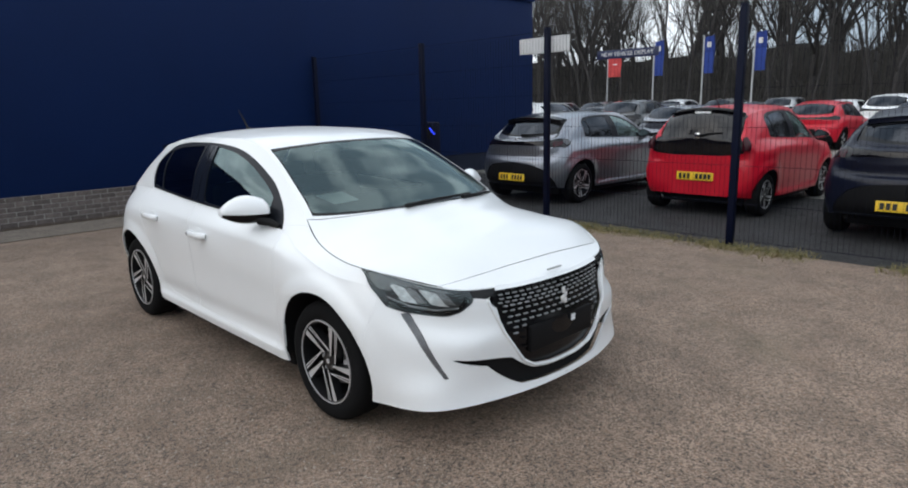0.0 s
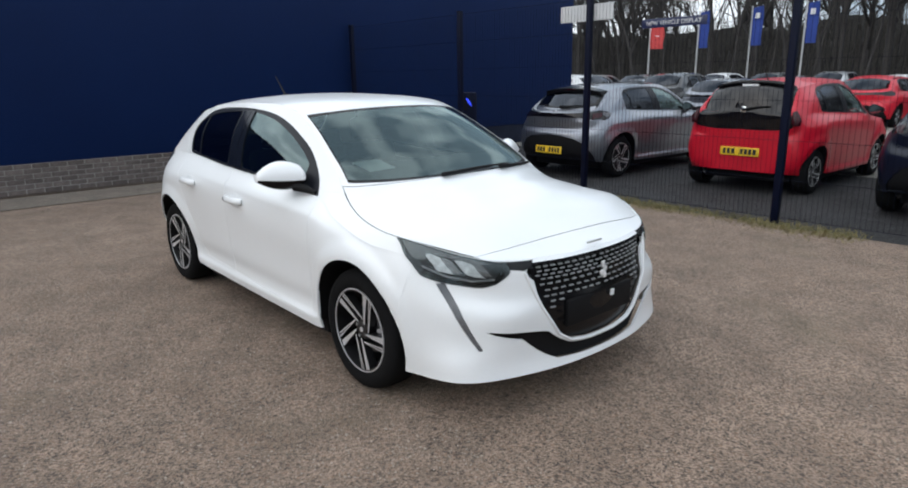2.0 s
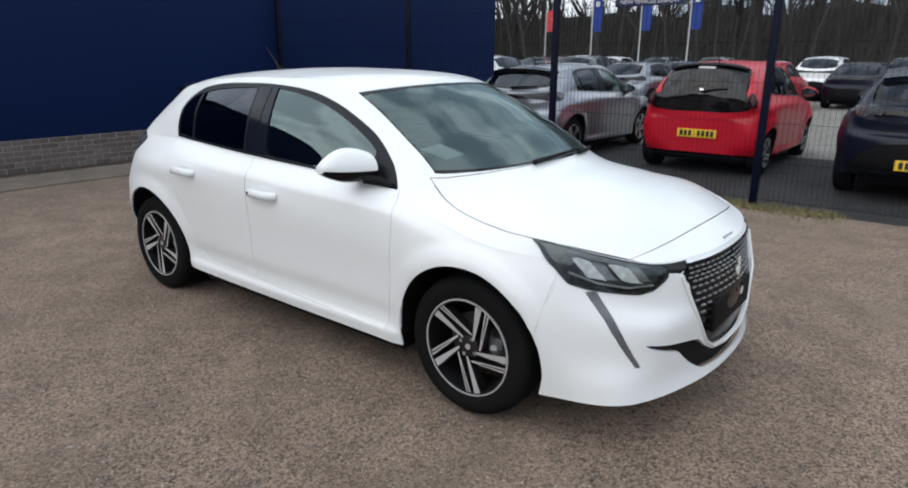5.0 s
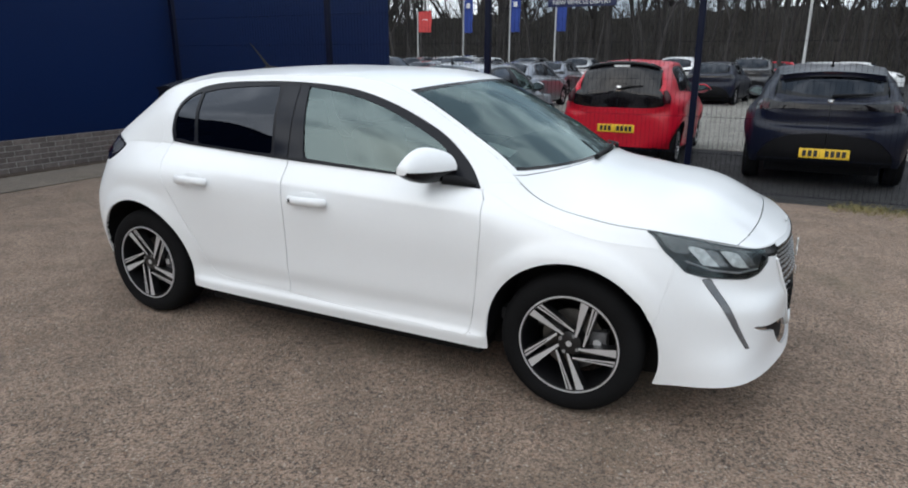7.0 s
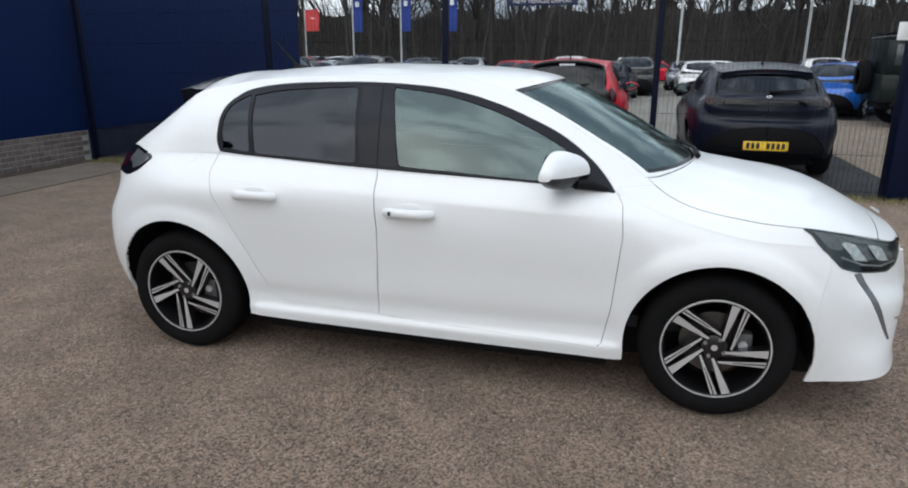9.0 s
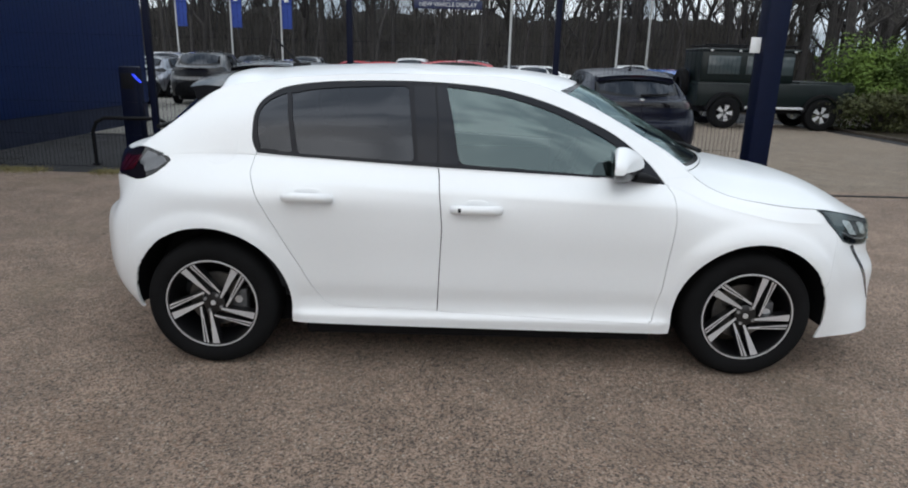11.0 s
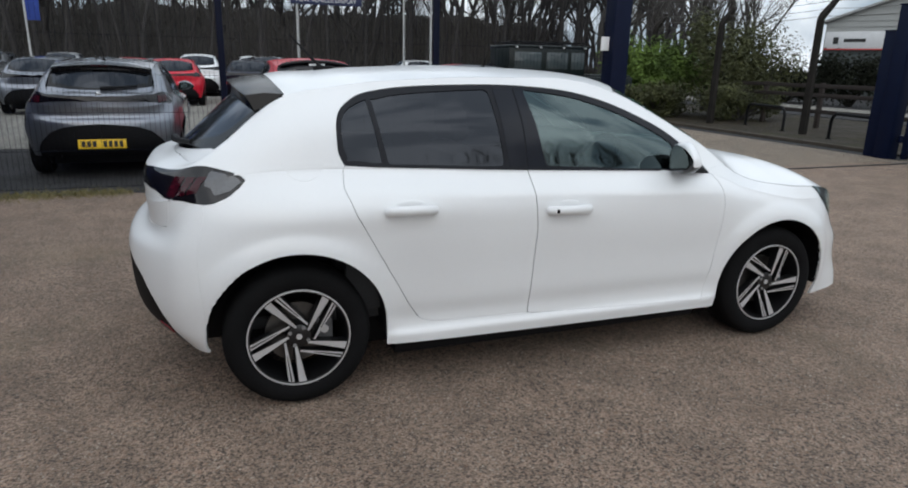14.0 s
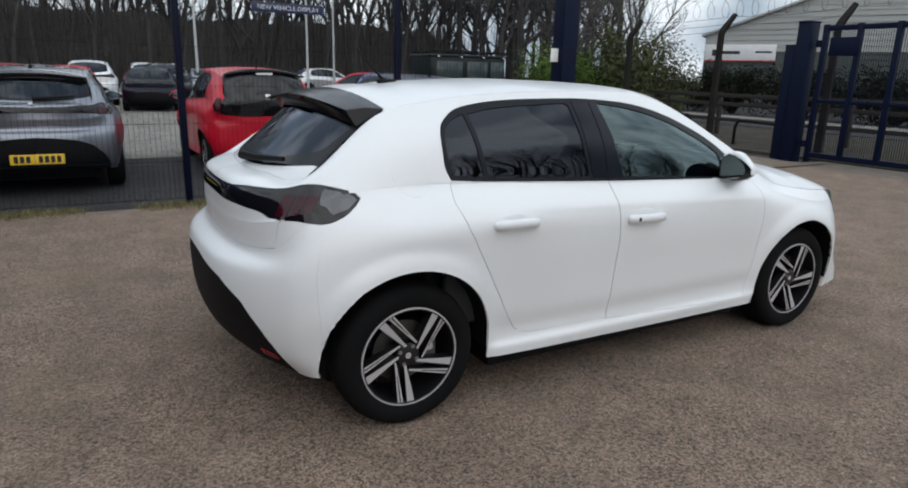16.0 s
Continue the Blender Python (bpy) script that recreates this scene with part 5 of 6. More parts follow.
# ---- the two parked sisters ----
grey_car, gskin, _ = build_hatch("grey_hatchback", "silver-grey five-door hatchback parked behind the mesh fence", M_GREYP, "cars parked along the fence", 1)
add_rear(grey_car, gskin, M_GLOSS)
grey_car.matrix_world = pose(-2.85, 7.37, 0, 0, 0, 90)
navy_car, nskin, _ = build_hatch("navy_hatchback", "blue-black five-door hatchback parked behind the mesh fence", M_NAVYP, "cars parked along the fence", 1)
add_rear(navy_car, nskin, M_NAVYP)
navy_car.matrix_world = pose(2.46, 7.34, 0, 0, 0, 90)


def city(x, y, z):
    """The small city car: shorter, narrower, with a steep tail."""
    if x < -.9:
        x -= max(0, z - .72) * .42 * min(1, (-.9 - x) / .5)
        x = max(x, -1.80)
    return x * .885, y * .945, z * 1.02 + (.015 if z > 1.2 else 0)


red_car, rskin, _ = build_hatch("red_city_car", "bright red small five-door car with a black glass tailgate", M_REDP, "cars parked along the fence", 1, "city", warped=(city, (.87, .93, 1.0)), tyre=(.29, .19), axle=1.17)
add_plate(red_car, -1.602, 0, .53, -1, lean=2)
red_car.matrix_world = pose(-.13, 7.69, 0, 0, 0, 90)


# ---- red car's tail ----
def dress_city_tail(car, skin):
    """Upright tail lamps, wiper, emblem and a sticker on the black glass tailgate."""
    for s in (-1, 1):
        pts = [on_side(skin, u, v, .004, s)[0] for u, v in ((2.25, 4.7), (2.35, 5.3), (2.42, 5.9))]
        part("upright_tail_lamp", tube(pts, [.05, .062, .03], 10), M_TAILRED, car, "red upright tail lamp")
    c = [skin.top(np.array([t]), np.array([q]))[0] + (-.014, 0, .006) for t, q in ((.06, 0), (.16, -.3), (.2, -.6))]
    part("rear_wiper", tube(c, [.018, .010, .006], 6), M_MATT, car)
    lip = [skin.top(np.array([1.16]), np.array([q]))[0] + (-.03, 0, .012) for q in np.linspace(-.97, .97, 13)]
    part("roof_lip", tube(lip, [.012] + [.028] * 11 + [.012], 8), M_GLOSS, car, "black lip at the roof's rear edge")
    p = skin.top(np.array([.12]), np.array([0.0]))[0]
    part("tail_emblem", box(p[0] - .022, p[0] - .012, -.035, .035, p[2] - .05, p[2] + .03, .008), M_CHROME, car, "small chrome emblem")
    p = skin.top(np.array([.98]), np.array([0.0]))[0]
    part("glass_sticker", box(p[0] - .025, p[0] - .018, -.11, .11, p[2] - .012, p[2] + .016), M_PAPER, car)
    part("aerial", tube([(-.95, 0, 1.45), (-1.08, 0, 1.60)], [.01, .004], 6), M_MATT, car)


dress_city_tail(red_car, rskin)
for s in (-1, 1):
    for c in (grey_car, navy_car):
        add_mirror(c, s, M_GREYP if c is grey_car else M_NAVYP)
    add_mirror(red_car, s, M_REDP)

# ---- signs on the fence ----
def lettering(name, text, size, material, parent, m):
    """Words as a flat mesh, set by the pose m."""
    curve = bpy.data.curves.new(name, "FONT")
    curve.body, curve.size, curve.align_x, curve.align_y, curve.extrude = text, size, "CENTER", "CENTER", .001
    tmp = new(name, curve)
    me = bpy.data.meshes.new_from_object(tmp.evaluated_get(bpy.context.evaluated_depsgraph_get()))
    bpy.data.objects.remove(tmp)
    me.materials.append(material)
    ob = new(name, me)
    ob.parent = parent
    ob.matrix_basis = m
    return ob


display_sign = thing("fence_sign", "navy strip sign with white words on the mesh fence", "sign")
part("board", box(-.66, .15, 4.452, 4.460, 2.055, 2.155, .003), M_SIGNNAVY, display_sign)
lettering("sign_text", "NEW VEHICLE DISPLAY", .066, M_SIGNWHITE, display_sign, pose(-.255, 4.4495, 2.103, 90, 0, 0))
white_board = thing("fence_board", "plain pale board tied behind a fence post", "sign")
part("board", box(-1.93, -1.11, 4.515, 4.525, 2.20, 2.40, .003), M_SIGNWHITE, white_board)
for k in range(9):
    part("slat", box(-1.92 + k * .09, -1.85 + k * .09, 4.511, 4.5145, 2.21, 2.39), M_SIGNWHITE, white_board, smooth=False)
notice = thing("notice_sheet", "white notice sheet beside the gate post", "sign")
part("sheet", box(3.40, 3.525, 4.455, 4.462, 1.65, 1.83, .002), M_PAPER, notice)

# ---- charging pillar and hoop beyond the fence ----
pillar = thing("charging_pillar", "slim black charging pillar with a blue light", "charging point")
part("body", box(-4.60, -4.36, 5.10, 5.30, 0, 1.29, .03), M_NAVYPOST, pillar)
part("foot_plate", box(-4.66, -4.30, 5.06, 5.34, 0, .03, .006), M_MATT, pillar)
part("blue_light", tube([(-4.40, 5.085, 1.19), (-4.35, 5.08, 1.14), (-4.30, 5.10, 1.08)], [.012, .016, .010], 8), M_LED, pillar, "glowing blue light")
part("screen", box(-4.56, -4.40, 5.094, 5.10, 1.0, 1.2, .004), M_MATT, pillar)


def build_hoop(m, width=.5, height=.8, r=.03, label="", group=""):
    hoop = thing("hoop_barrier", label, "barrier", group, m)
    pts = [(0, 0, -.05), (0, 0, height - .18), (.05, 0, height - .06), (.16, 0, height), (width - .16, 0, height), (width - .05, 0, height - .06), (width, 0, height - .18), (width, 0, -.05)]
    part("tube", tube(pts, r, 10), M_MATT, hoop)
    for x in (0, width):
        part("base_collar", tube([(x, 0, 0), (x, 0, .02)], r + .03, 12), M_MATT, hoop)
    return hoop


build_hoop(pose(-4.95, 4.98, 0, 0, 0, 6), 1.0, .62, .025, "dark steel hoop round the charging pillar")

# ---- gateway ----
hinge_post = thing("gate_post", "thick square navy gate post with hinges", "post")
part("shaft", box(9.30, 9.56, 4.54, 4.80, -.02, 2.53, .01), M_NAVYGATE, hinge_post)
part("post_cap", box(9.285, 9.575, 4.525, 4.815, 2.53, 2.55, .006), M_NAVYGATE, hinge_post)
stop_post = thing("gate_stop_post", "shorter square navy post behind the gate post", "post")
part("shaft", box(9.36, 9.58, 4.84, 5.04, -.02, 2.13, .01), M_NAVYGATE, stop_post)
part("post_cap", box(9.35, 9.59, 4.83, 5.05, 2.13, 2.145, .005), M_NAVYGATE, stop_post)
leaf = thing("gate_leaf", "open navy steel gate leaf with upright bars", "gate")
LEAF = 3.5
for z0, z1 in ((.10, .20), (2.37, 2.46)):
    part("rail", box(9.44, 9.50, 4.38 - LEAF, 4.38, z0, z1, .006), M_NAVYGATE, leaf)
for k, y in enumerate((4.35, 3.74, 3.10, 2.46, 1.82, 1.18, .91)):
    part("stile", box(9.43, 9.51, y - .045, y + .045, .02 if k in (0, 6) else .16, 2.48, .006), M_NAVYGATE, leaf)
part("cross_rail", box(9.445, 9.495, 4.38 - LEAF, 4.38, 1.10, 1.17, .006), M_NAVYGATE, leaf)
for k in range(84):
    y = 4.28 - k * (LEAF - .12) / 84
    part("bar", box(9.465, 9.472, y - .003, y + .003, .18, 2.38), M_WIRE, leaf, smooth=False)
part("sign_back", box(9.405, 9.425, 3.68, 4.22, 1.93, 2.25, .004), M_NAVYGATE, leaf, "plain dark back of a sign")
for z in (.35, 2.15):
    part("hinge", tube([(9.47, 4.46, z - .06), (9.47, 4.46, z + .06)], .05, 10), M_NAVYGATE, leaf)
threshold = part("gate_threshold", box(3.9, 9.6, 4.0, 4.08, -.012, .008, .003), M_MATT, None)
tagged(threshold, "dark worn steel threshold across the gateway", "threshold", kind="structure")

# ---- far rows of cars ----
def estate(x, y, z):
    return x * 1.06, y * 1.02, z * 1.13 if z > .3 else z


far = {}
for key, paint, shape in (("white", M_WHITE, None), ("silver", M_SILVERP, estate), ("black", M_BLACKP, estate), ("grey", M_GREYP, None), ("red", M_REDP, None), ("blue", M_BLUEP, None), ("navy", M_NAVYP, None), ("white_tall", M_WHITE, estate)):
    word = key.split("_")[0]
    kind = "tall " if shape else ""
    far[key] = build_hatch("parked_hatchback", f"{word} {kind}hatchback standing in the far rows of the car park", paint, "cars in the far rows", 0,
                           warped=(shape, (1.06, 1.02, 1.1)) if shape else None, axle=1.27 * (1.06 if shape else 1))[0]
ROWS = [("white", -20.5, 27.5, 88), ("silver", -17.6, 26.8, 92), ("black", -15.0, 27.3, 90), ("silver", -12.6, 25.8, 100), ("navy", -9.9, 24.4, 84),
        ("grey", -7.2, 25.6, 90), ("red", -4.6, 26.6, 92), ("white_tall", -2.0, 26.2, 88), ("black", .7, 27.0, 90), ("white", 3.3, 27.4, 90),
        ("silver", -10.9, 15.6, 172), ("black", -8.2, 18.6, 95), ("grey", -5.6, 17.2, 88), ("red", -2.7, 20.5, 90),
        ("navy", -.2, 22.5, 84), ("red", 1.8, 42.0, 8), ("blue", 6.4, 17.2, 60), ("red", 7.6, 22.0, 120), ("white", 10.4, 23.0, 110),
        ("silver", 12.8, 25.5, 100), ("silver", -23.2, 27.0, 90), ("white_tall", -19.0, 37.0, 0), ("navy", -12.0, 38.0, 2), ("grey", -4.0, 38.5, 0), ("white", 5.4, 38.0, 3), ("silver", 10.6, 36.0, 0)]
ROWS += [("silver", -21.6, 32.0, 90), ("white", -18.8, 32.4, 88), ("grey", -16.2, 31.8, 92), ("white_tall", -13.4, 32.2, 90), ("black", -10.6, 32.0, 88), ("silver", -7.9, 32.3, 91), ("white", -5.2, 32.0, 90),
         ("navy", -2.4, 32.2, 88), ("white_tall", .4, 32.0, 90), ("grey", 3.0, 32.4, 90), ("silver", -13.6, 20.6, 96), ("black", -16.6, 21.4, 92), ("white", -19.6, 21.0, 90), ("grey", -11.0, 21.2, 88)]
used = set()
for key, x, y, turn in ROWS:
    spot = pose(x, y, -.006, 0, 0, turn)
    if key in used:
        copy_thing(far[key], spot)
    else:
        used.add(key)
        far[key].matrix_world = spot

# ---- flags on poles ----
def build_flag(x, y, cloth, top, low, label, lean=0.0, wide=.5):
    flag = thing("feather_flag", label, "flag", "flags over the display", pose(x, y, 0, 0, 0, lean))
    part("pole", tube([(0, 0, 0), (0, 0, top + .1)], [.05, .035], 8), M_POLE, flag)
    v, nz = [], 12
    for j in range(nz + 1):
        z = low + (top - low) * j / nz
        for k in range(5):
            a = k / 4
            v.append((.05 + a * wide, .05 * math.sin(3.1 * a + j * .6) * a, z - .06 * a * math.sin(j * .4)))
    f = [(j * 5 + k, j * 5 + k + 1, j * 5 + k + 6, j * 5 + k + 5) for j in range(nz) for k in range(4)]
    back = [(p[0], p[1] + .006, p[2]) for p in v]
    part_ob = mesh("cloth", v + back, f + [tuple(i + len(v) for i in q[::-1]) for q in f], cloth, flag)
    if cloth is M_SIGNRED:
        for k in range(3):
            part("print_bar", box(.25 + .05 * k, .62, -.008, -.003, top - .45 - k * .16, top - .40 - k * .16), M_SIGNWHITE, flag, smooth=False)
    else:
        part("print_mark", box(.2, .4, -.06, -.05, top - .5, top - .25, .02), M_SIGNWHITE, flag)
    return flag


for x, cloth, label in ((-16.82, M_SIGNRED, "red feather flag on a grey pole"), (-14.0, M_SIGNBLUE, "blue feather flag on a grey pole"), (-11.3, M_SIGNBLUE, "blue feather flag on a grey pole"), (-8.82, M_SIGNBLUE, "blue feather flag on a grey pole")):
    build_flag(x, 30.0, cloth, 4.0 if cloth is M_SIGNRED else 4.6, 2.92 if cloth is M_SIGNRED else 2.86, label, 0, .8 if cloth is M_SIGNRED else .5)
for x, y, h in ((8.6, 33.0, 6.5), (10.8, 35.0, 7.0), (2.6, 31.0, 6.0)):
    lamp = thing("lamp_pole", "slim grey lighting pole", "pole", "lighting poles", pose(x, y, 0))
    part("shaft", tube([(0, 0, 0), (0, 0, h)], [.07, .05], 8), M_POLE, lamp)
    part("lamp_head", box(-.1, .1, -.5, .1, h, h + .08, .02), M_POLE, lamp)

# ---- the 4x4 ----
def build_4x4():
    car = thing("green_4x4", "dark green boxy off-road vehicle with roof rack", "car")
    part("lower_body", box(-1.95, 1.70, -.80, .80, .55, 1.16, .04), M_GREENP, car)
    part("bonnet", box(.62, 1.98, -.62, .62, 1.10, 1.22, .04), M_GREENP, car)
    part("cabin", box(-1.92, .40, -.76, .76, 1.15, 1.92, .06), M_GREENP, car)
    part("roof", box(-1.94, .52, -.78, .78, 1.90, 1.98, .04), M_GREENP, car)
    part("windscreen", box(.40, .43, -.66, .66, 1.25, 1.84, .01, pose(0, 0, 0)), M_GLOSS, car)
    for s in (-1, 1):
        for x0, x1 in ((-1.75, -.95), (-.80, -.15), (-.05, .36)):
            part("side_window", box(x0, x1, s * .765 - .006, s * .765 + .006, 1.35, 1.80, .01), M_SKYPANE, car)
        part("front_wing", box(.62, 1.98, s * .60 - .14, s * .60 + .22 if s > 0 else s * .60 + .14, .80, 1.16, .04), M_GREENP, car)
        part("sill_bar", box(-.75, .75, s * .84 - .03, s * .84 + .03, .52, .58, .02), M_ALLOY, car)
        for x in (-1.22, 1.18):
            v = [(x + r * math.cos(a), s * y, .42 + r * math.sin(a)) for y in (.70, .88) for r in (.50, .44) for a in np.linspace(.1, math.pi - .1, 13)]
            f = []
            for k in range(12):
                f += [(k, k + 1, k + 27, k + 26), (13 + k, 26 + 13 + k, 26 + 14 + k, 14 + k), (26 + k, 27 + k, 40 + k, 39 + k)]
            mesh("wheel_arch_trim", v, f, M_MATT, car)
            add_wheel(car, x, s * .86, .40, .23, .24, s, far=True)
        part("roof_rail", tube([(-1.85, s * .70, 2.06), (.4, s * .70, 2.06)], .02, 6), M_MATT, car)
    for x in (-1.7, -1.0, -.3, .35):
        part("rack_bar", tube([(x, -.7, 2.06), (x, .7, 2.06)], .018, 6), M_MATT, car)
        for s in (-1, 1):
            part("rack_foot", tube([(x, s * .7, 1.96), (x, s * .7, 2.06)], .018, 6), M_MATT, car)
            # bright pieces added in place of glints along the roof gutter
            part("gutter_clip", box(x - .03, x + .03, s * .79 - .012, s * .79 + .012, 1.90, 1.94, .004), M_ALLOY, car, "bright piece standing in for a glint on the gutter")
    part("underbody", box(-1.8, 1.9, -.5, .5, .40, .56), M_MATT, car)
    part("bumper", box(1.96, 2.08, -.78, .78, .55, .72, .02), M_MATT, car)
    spare = thing("spare_wheel", "", "")
    spare.parent = car
    v, f = lathe([(.18, 0), (.36, .0), (.40, .05), (.40, .17), (.36, .22), (.18, .22)], 28)
    ob = mesh("spare_tyre", v, f, M_RUBBER, spare)
    spare.matrix_basis = pose(-1.97, .25, 1.08, 0, 0, 90)
    car.matrix_world = pose(8.0, 13.9, -.006, 0, 0, -3)
    return car


build_4x4()


# ---- trees ----
M_BARK = mat("dark_bark", (0.034, 0.031, 0.030), 0.95, vary=0.35, scale=5, bump=0.08, grain=40)
M_TWIG = mat("brown_twigs", (0.062, 0.056, 0.050), 0.95, vary=0.3, scale=3)
M_LEAF = mat("glossy_laurel_leaf", (0.020, 0.045, 0.008), 0.7, spec=0.25, vary=0.55, scale=1.1, col2=(0.085, 0.135, 0.022))
M_HEDGE = mat("dull_bank_growth", (0.0235, 0.0215, 0.0195), 0.95, vary=0.55, scale=.8, bump=0.1, grain=6)
M_HEDGELEAF = mat("dark_hedge_leaf", (0.012, 0.014, 0.009), 0.85, vary=0.5, scale=2, spec=0.1)
M_SCRUB = mat("olive_scrub_leaf", (0.022, 0.027, 0.009), 0.8, col2=(0.058, 0.064, 0.018), vary=0.4, scale=2)


def strips(segments, sides):
    """Tapered prisms between points, as one list of vertices and faces: segments of (a, b, ra, rb)."""
    v, f = [], []
    for a, b, ra, rb in segments:
        d = (b - a).normalized()
        s = d.orthogonal().normalized()
        o = d.cross(s)
        n = len(v)
        for p, r in ((a, ra), (b, rb)):
            for k in range(sides):
                t = 2 * math.pi * k / sides
                v.append(p + r * (math.cos(t) * s + math.sin(t) * o))
        f += [(n + k, n + (k + 1) % sides, n + sides + (k + 1) % sides, n + sides + k) for k in range(sides)]
    return v, f


def bare_tree(seed, height, spread, twig_depth=6, girth=.020):
    rng = random.Random(seed)
    wood, twigs = [], []

    def grow(p, d, length, r, depth):
        steps = 3
        for k in range(steps):
            d = (d + Vector((rng.uniform(-1, 1), rng.uniform(-1, 1), rng.uniform(-.25, .5))) * (.10 + .03 * depth)).normalized()
            q = p + d * length / steps
            r2 = r * .88
            (wood if depth < 3 else twigs).append((p, q, r, r2))
            p, r = q, r2
            if depth < twig_depth and (depth > 0 or k > 0) and rng.random() < .62:
                turn = Vector((rng.uniform(-1, 1), rng.uniform(-1, 1), rng.uniform(-.1, .7))).normalized()
                grow(p, (d * .55 + turn * spread).normalized(), length * rng.uniform(.5, .75), r * .58, depth + 1)
        if depth < twig_depth:
            for _ in range(2):
                turn = Vector((rng.uniform(-1, 1), rng.uniform(-1, 1), rng.uniform(0, .6))).normalized()
                grow(p, (d * .8 + turn * spread * .8).normalized(), length * .68, r * .7, depth + 1)

    grow(Vector((0, 0, -.1)), Vector((0, 0, 1)), height * .42, height * girth, 0)
    tree = thing("bare_tree", "tall bare tree with fine brown twigs in the wood", "tree", "bare trees of the wood")
    v, f = strips(wood, 7)
    mesh("trunk", v, f, M_BARK, tree)
    v, f = strips(twigs, 3)
    mesh("crown", v, f, M_TWIG, tree)
    return tree


WOOD = [bare_tree(3, 13, .62, 5), bare_tree(11, 15, .5, 5), bare_tree(23, 12, .7, 5), bare_tree(31, 16, .42, 5)]
rng = random.Random(5)
spots = []
for k in range(80):
    a = -46 + 96 * (k + rng.random()) / 80
    spots.append((a, 50 + rng.uniform(-4, 22)))
for k in range(14):
    spots.append((22 + rng.uniform(0, 14), 30 + rng.uniform(0, 24)))
for k, (x, y) in enumerate(spots):
    m = pose(x, y, 0, 0, 0, rng.uniform(0, 360)) @ Matrix.Diagonal((1, 1, rng.uniform(.8, 1.2), 1))
    if k < len(WOOD):
        WOOD[k].matrix_world = m
    else:
        copy_thing(WOOD[k % len(WOOD)], m)
# slender upright trees that stand before the bank
SLIM = [bare_tree(61, 15, .30, 4, .0085), bare_tree(67, 13, .36, 4, .0075), bare_tree(71, 16, .26, 4, .009)]
for k in range(84):
    m = pose(-44 + 92 * (k + rng.random()) / 84, 40.5 + rng.uniform(0, 8), 0, rng.uniform(-3, 3), rng.uniform(-3, 3), rng.uniform(0, 360)) @ Matrix.Diagonal((1, 1, rng.uniform(.75, 1.15), 1))
    if k < 3:
        SLIM[k].matrix_world = m
    else:
        copy_thing(SLIM[k % 3], m)
for x, y, h in ((24, 31, .8), (27, 35, .9), (30, 33, .75), (33, 41, 1.0), (36, 37, .85), (38, 45, 1.0), (29, 46, 1.05), (34, 51, 1.1), (41, 41, .9)):
    copy_thing(SLIM[int(x) % 3], pose(x, y, 0, 0, 0, x * 41) @ Matrix.Diagonal((h * 1.2, h * 1.2, h * .8, 1)))
# the deeper wood behind the bank
for k in range(34):
    copy_thing(WOOD[k % 4], pose(-52 + 88 * (k + rng.random()) / 34, 62 + rng.uniform(0, 16), 0, 0, 0, rng.uniform(0, 360)) @ Matrix.Diagonal((1.1, 1.1, rng.uniform(.9, 1.3), 1)))
# the wood goes on beyond the yard's near side, as the car's windows mirror it
for k in range(16):
    copy_thing(WOOD[k % 4], pose(9 + 36 * (k + rng.random()) / 16, -20 - rng.uniform(0, 14), 0, 0, 0, rng.uniform(0, 360)))
near_tree = bare_tree(47, 9.5, .85, 6)
tagged(near_tree, "spreading bare tree with crooked limbs behind the hedge", "tree")
near_tree["group"] = ""
near_tree.matrix_world = pose(13.0, 19.0, 0, 0, 0, 40)
# thinner trees beyond the verge
for x, y, h in ((12.3, 14.8, .36), (14.6, 15.4, .42), (17.5, 20.5, .45), (19.5, 24, .5), (22.5, 27, .6), (25, 33, .75), (20, 31, .7)):
    copy_thing(WOOD[int(x * 7) % 4], pose(x, y, 0, 0, 0, x * 57) @ Matrix.Diagonal((h * 1.2, h * 1.2, h, 1)))

# the overgrown bank below the wood
v, f, nx, nz = [], [], 120, 10
for i in range(nx + 1):
    for j in range(nz + 1):
        x, h = -70 + 106 * i / nx, j / nz
        n = noise.noise((x * .35, h * 3, 1.7)) + .6 * noise.noise((x * 1.1, h * 6, 4.2))
        v.append((x, 48 + 9 * h + 1.3 * n, (5.7 + .9 * noise.noise((x * .22, 3, 0)) + .5 * noise.noise((x * 1.3, 7, 0))) * h ** .8 * min(1, (37 - x) / 9) - .2))
f = [(i * (nz + 1) + j, (i + 1) * (nz + 1) + j, (i + 1) * (nz + 1) + j + 1, i * (nz + 1) + j + 1) for i in range(nx) for j in range(nz)]
tagged(mesh("bank", v, f, M_HEDGE), "dark overgrown bank below the bare wood", "bank", kind="structure")
# scrub stems over the bank
rng = random.Random(8)
seg = []
for k in range(9000):
    x, h = rng.uniform(-60, 30), rng.random()
    p = Vector((x, 46.5 + 9 * h, 5.4 * h ** .8 - .4))
    d = Vector((rng.uniform(-.5, .5), rng.uniform(-.5, .2), rng.uniform(.6, 1.4)))
    seg.append((p, p + d * rng.uniform(.8, 2.2), .035, .008))
v, f = strips(seg, 3)
tagged(mesh("scrub_stems", v, f, M_TWIG), "tangled brown stems over the bank", "scrub", kind="stuff")


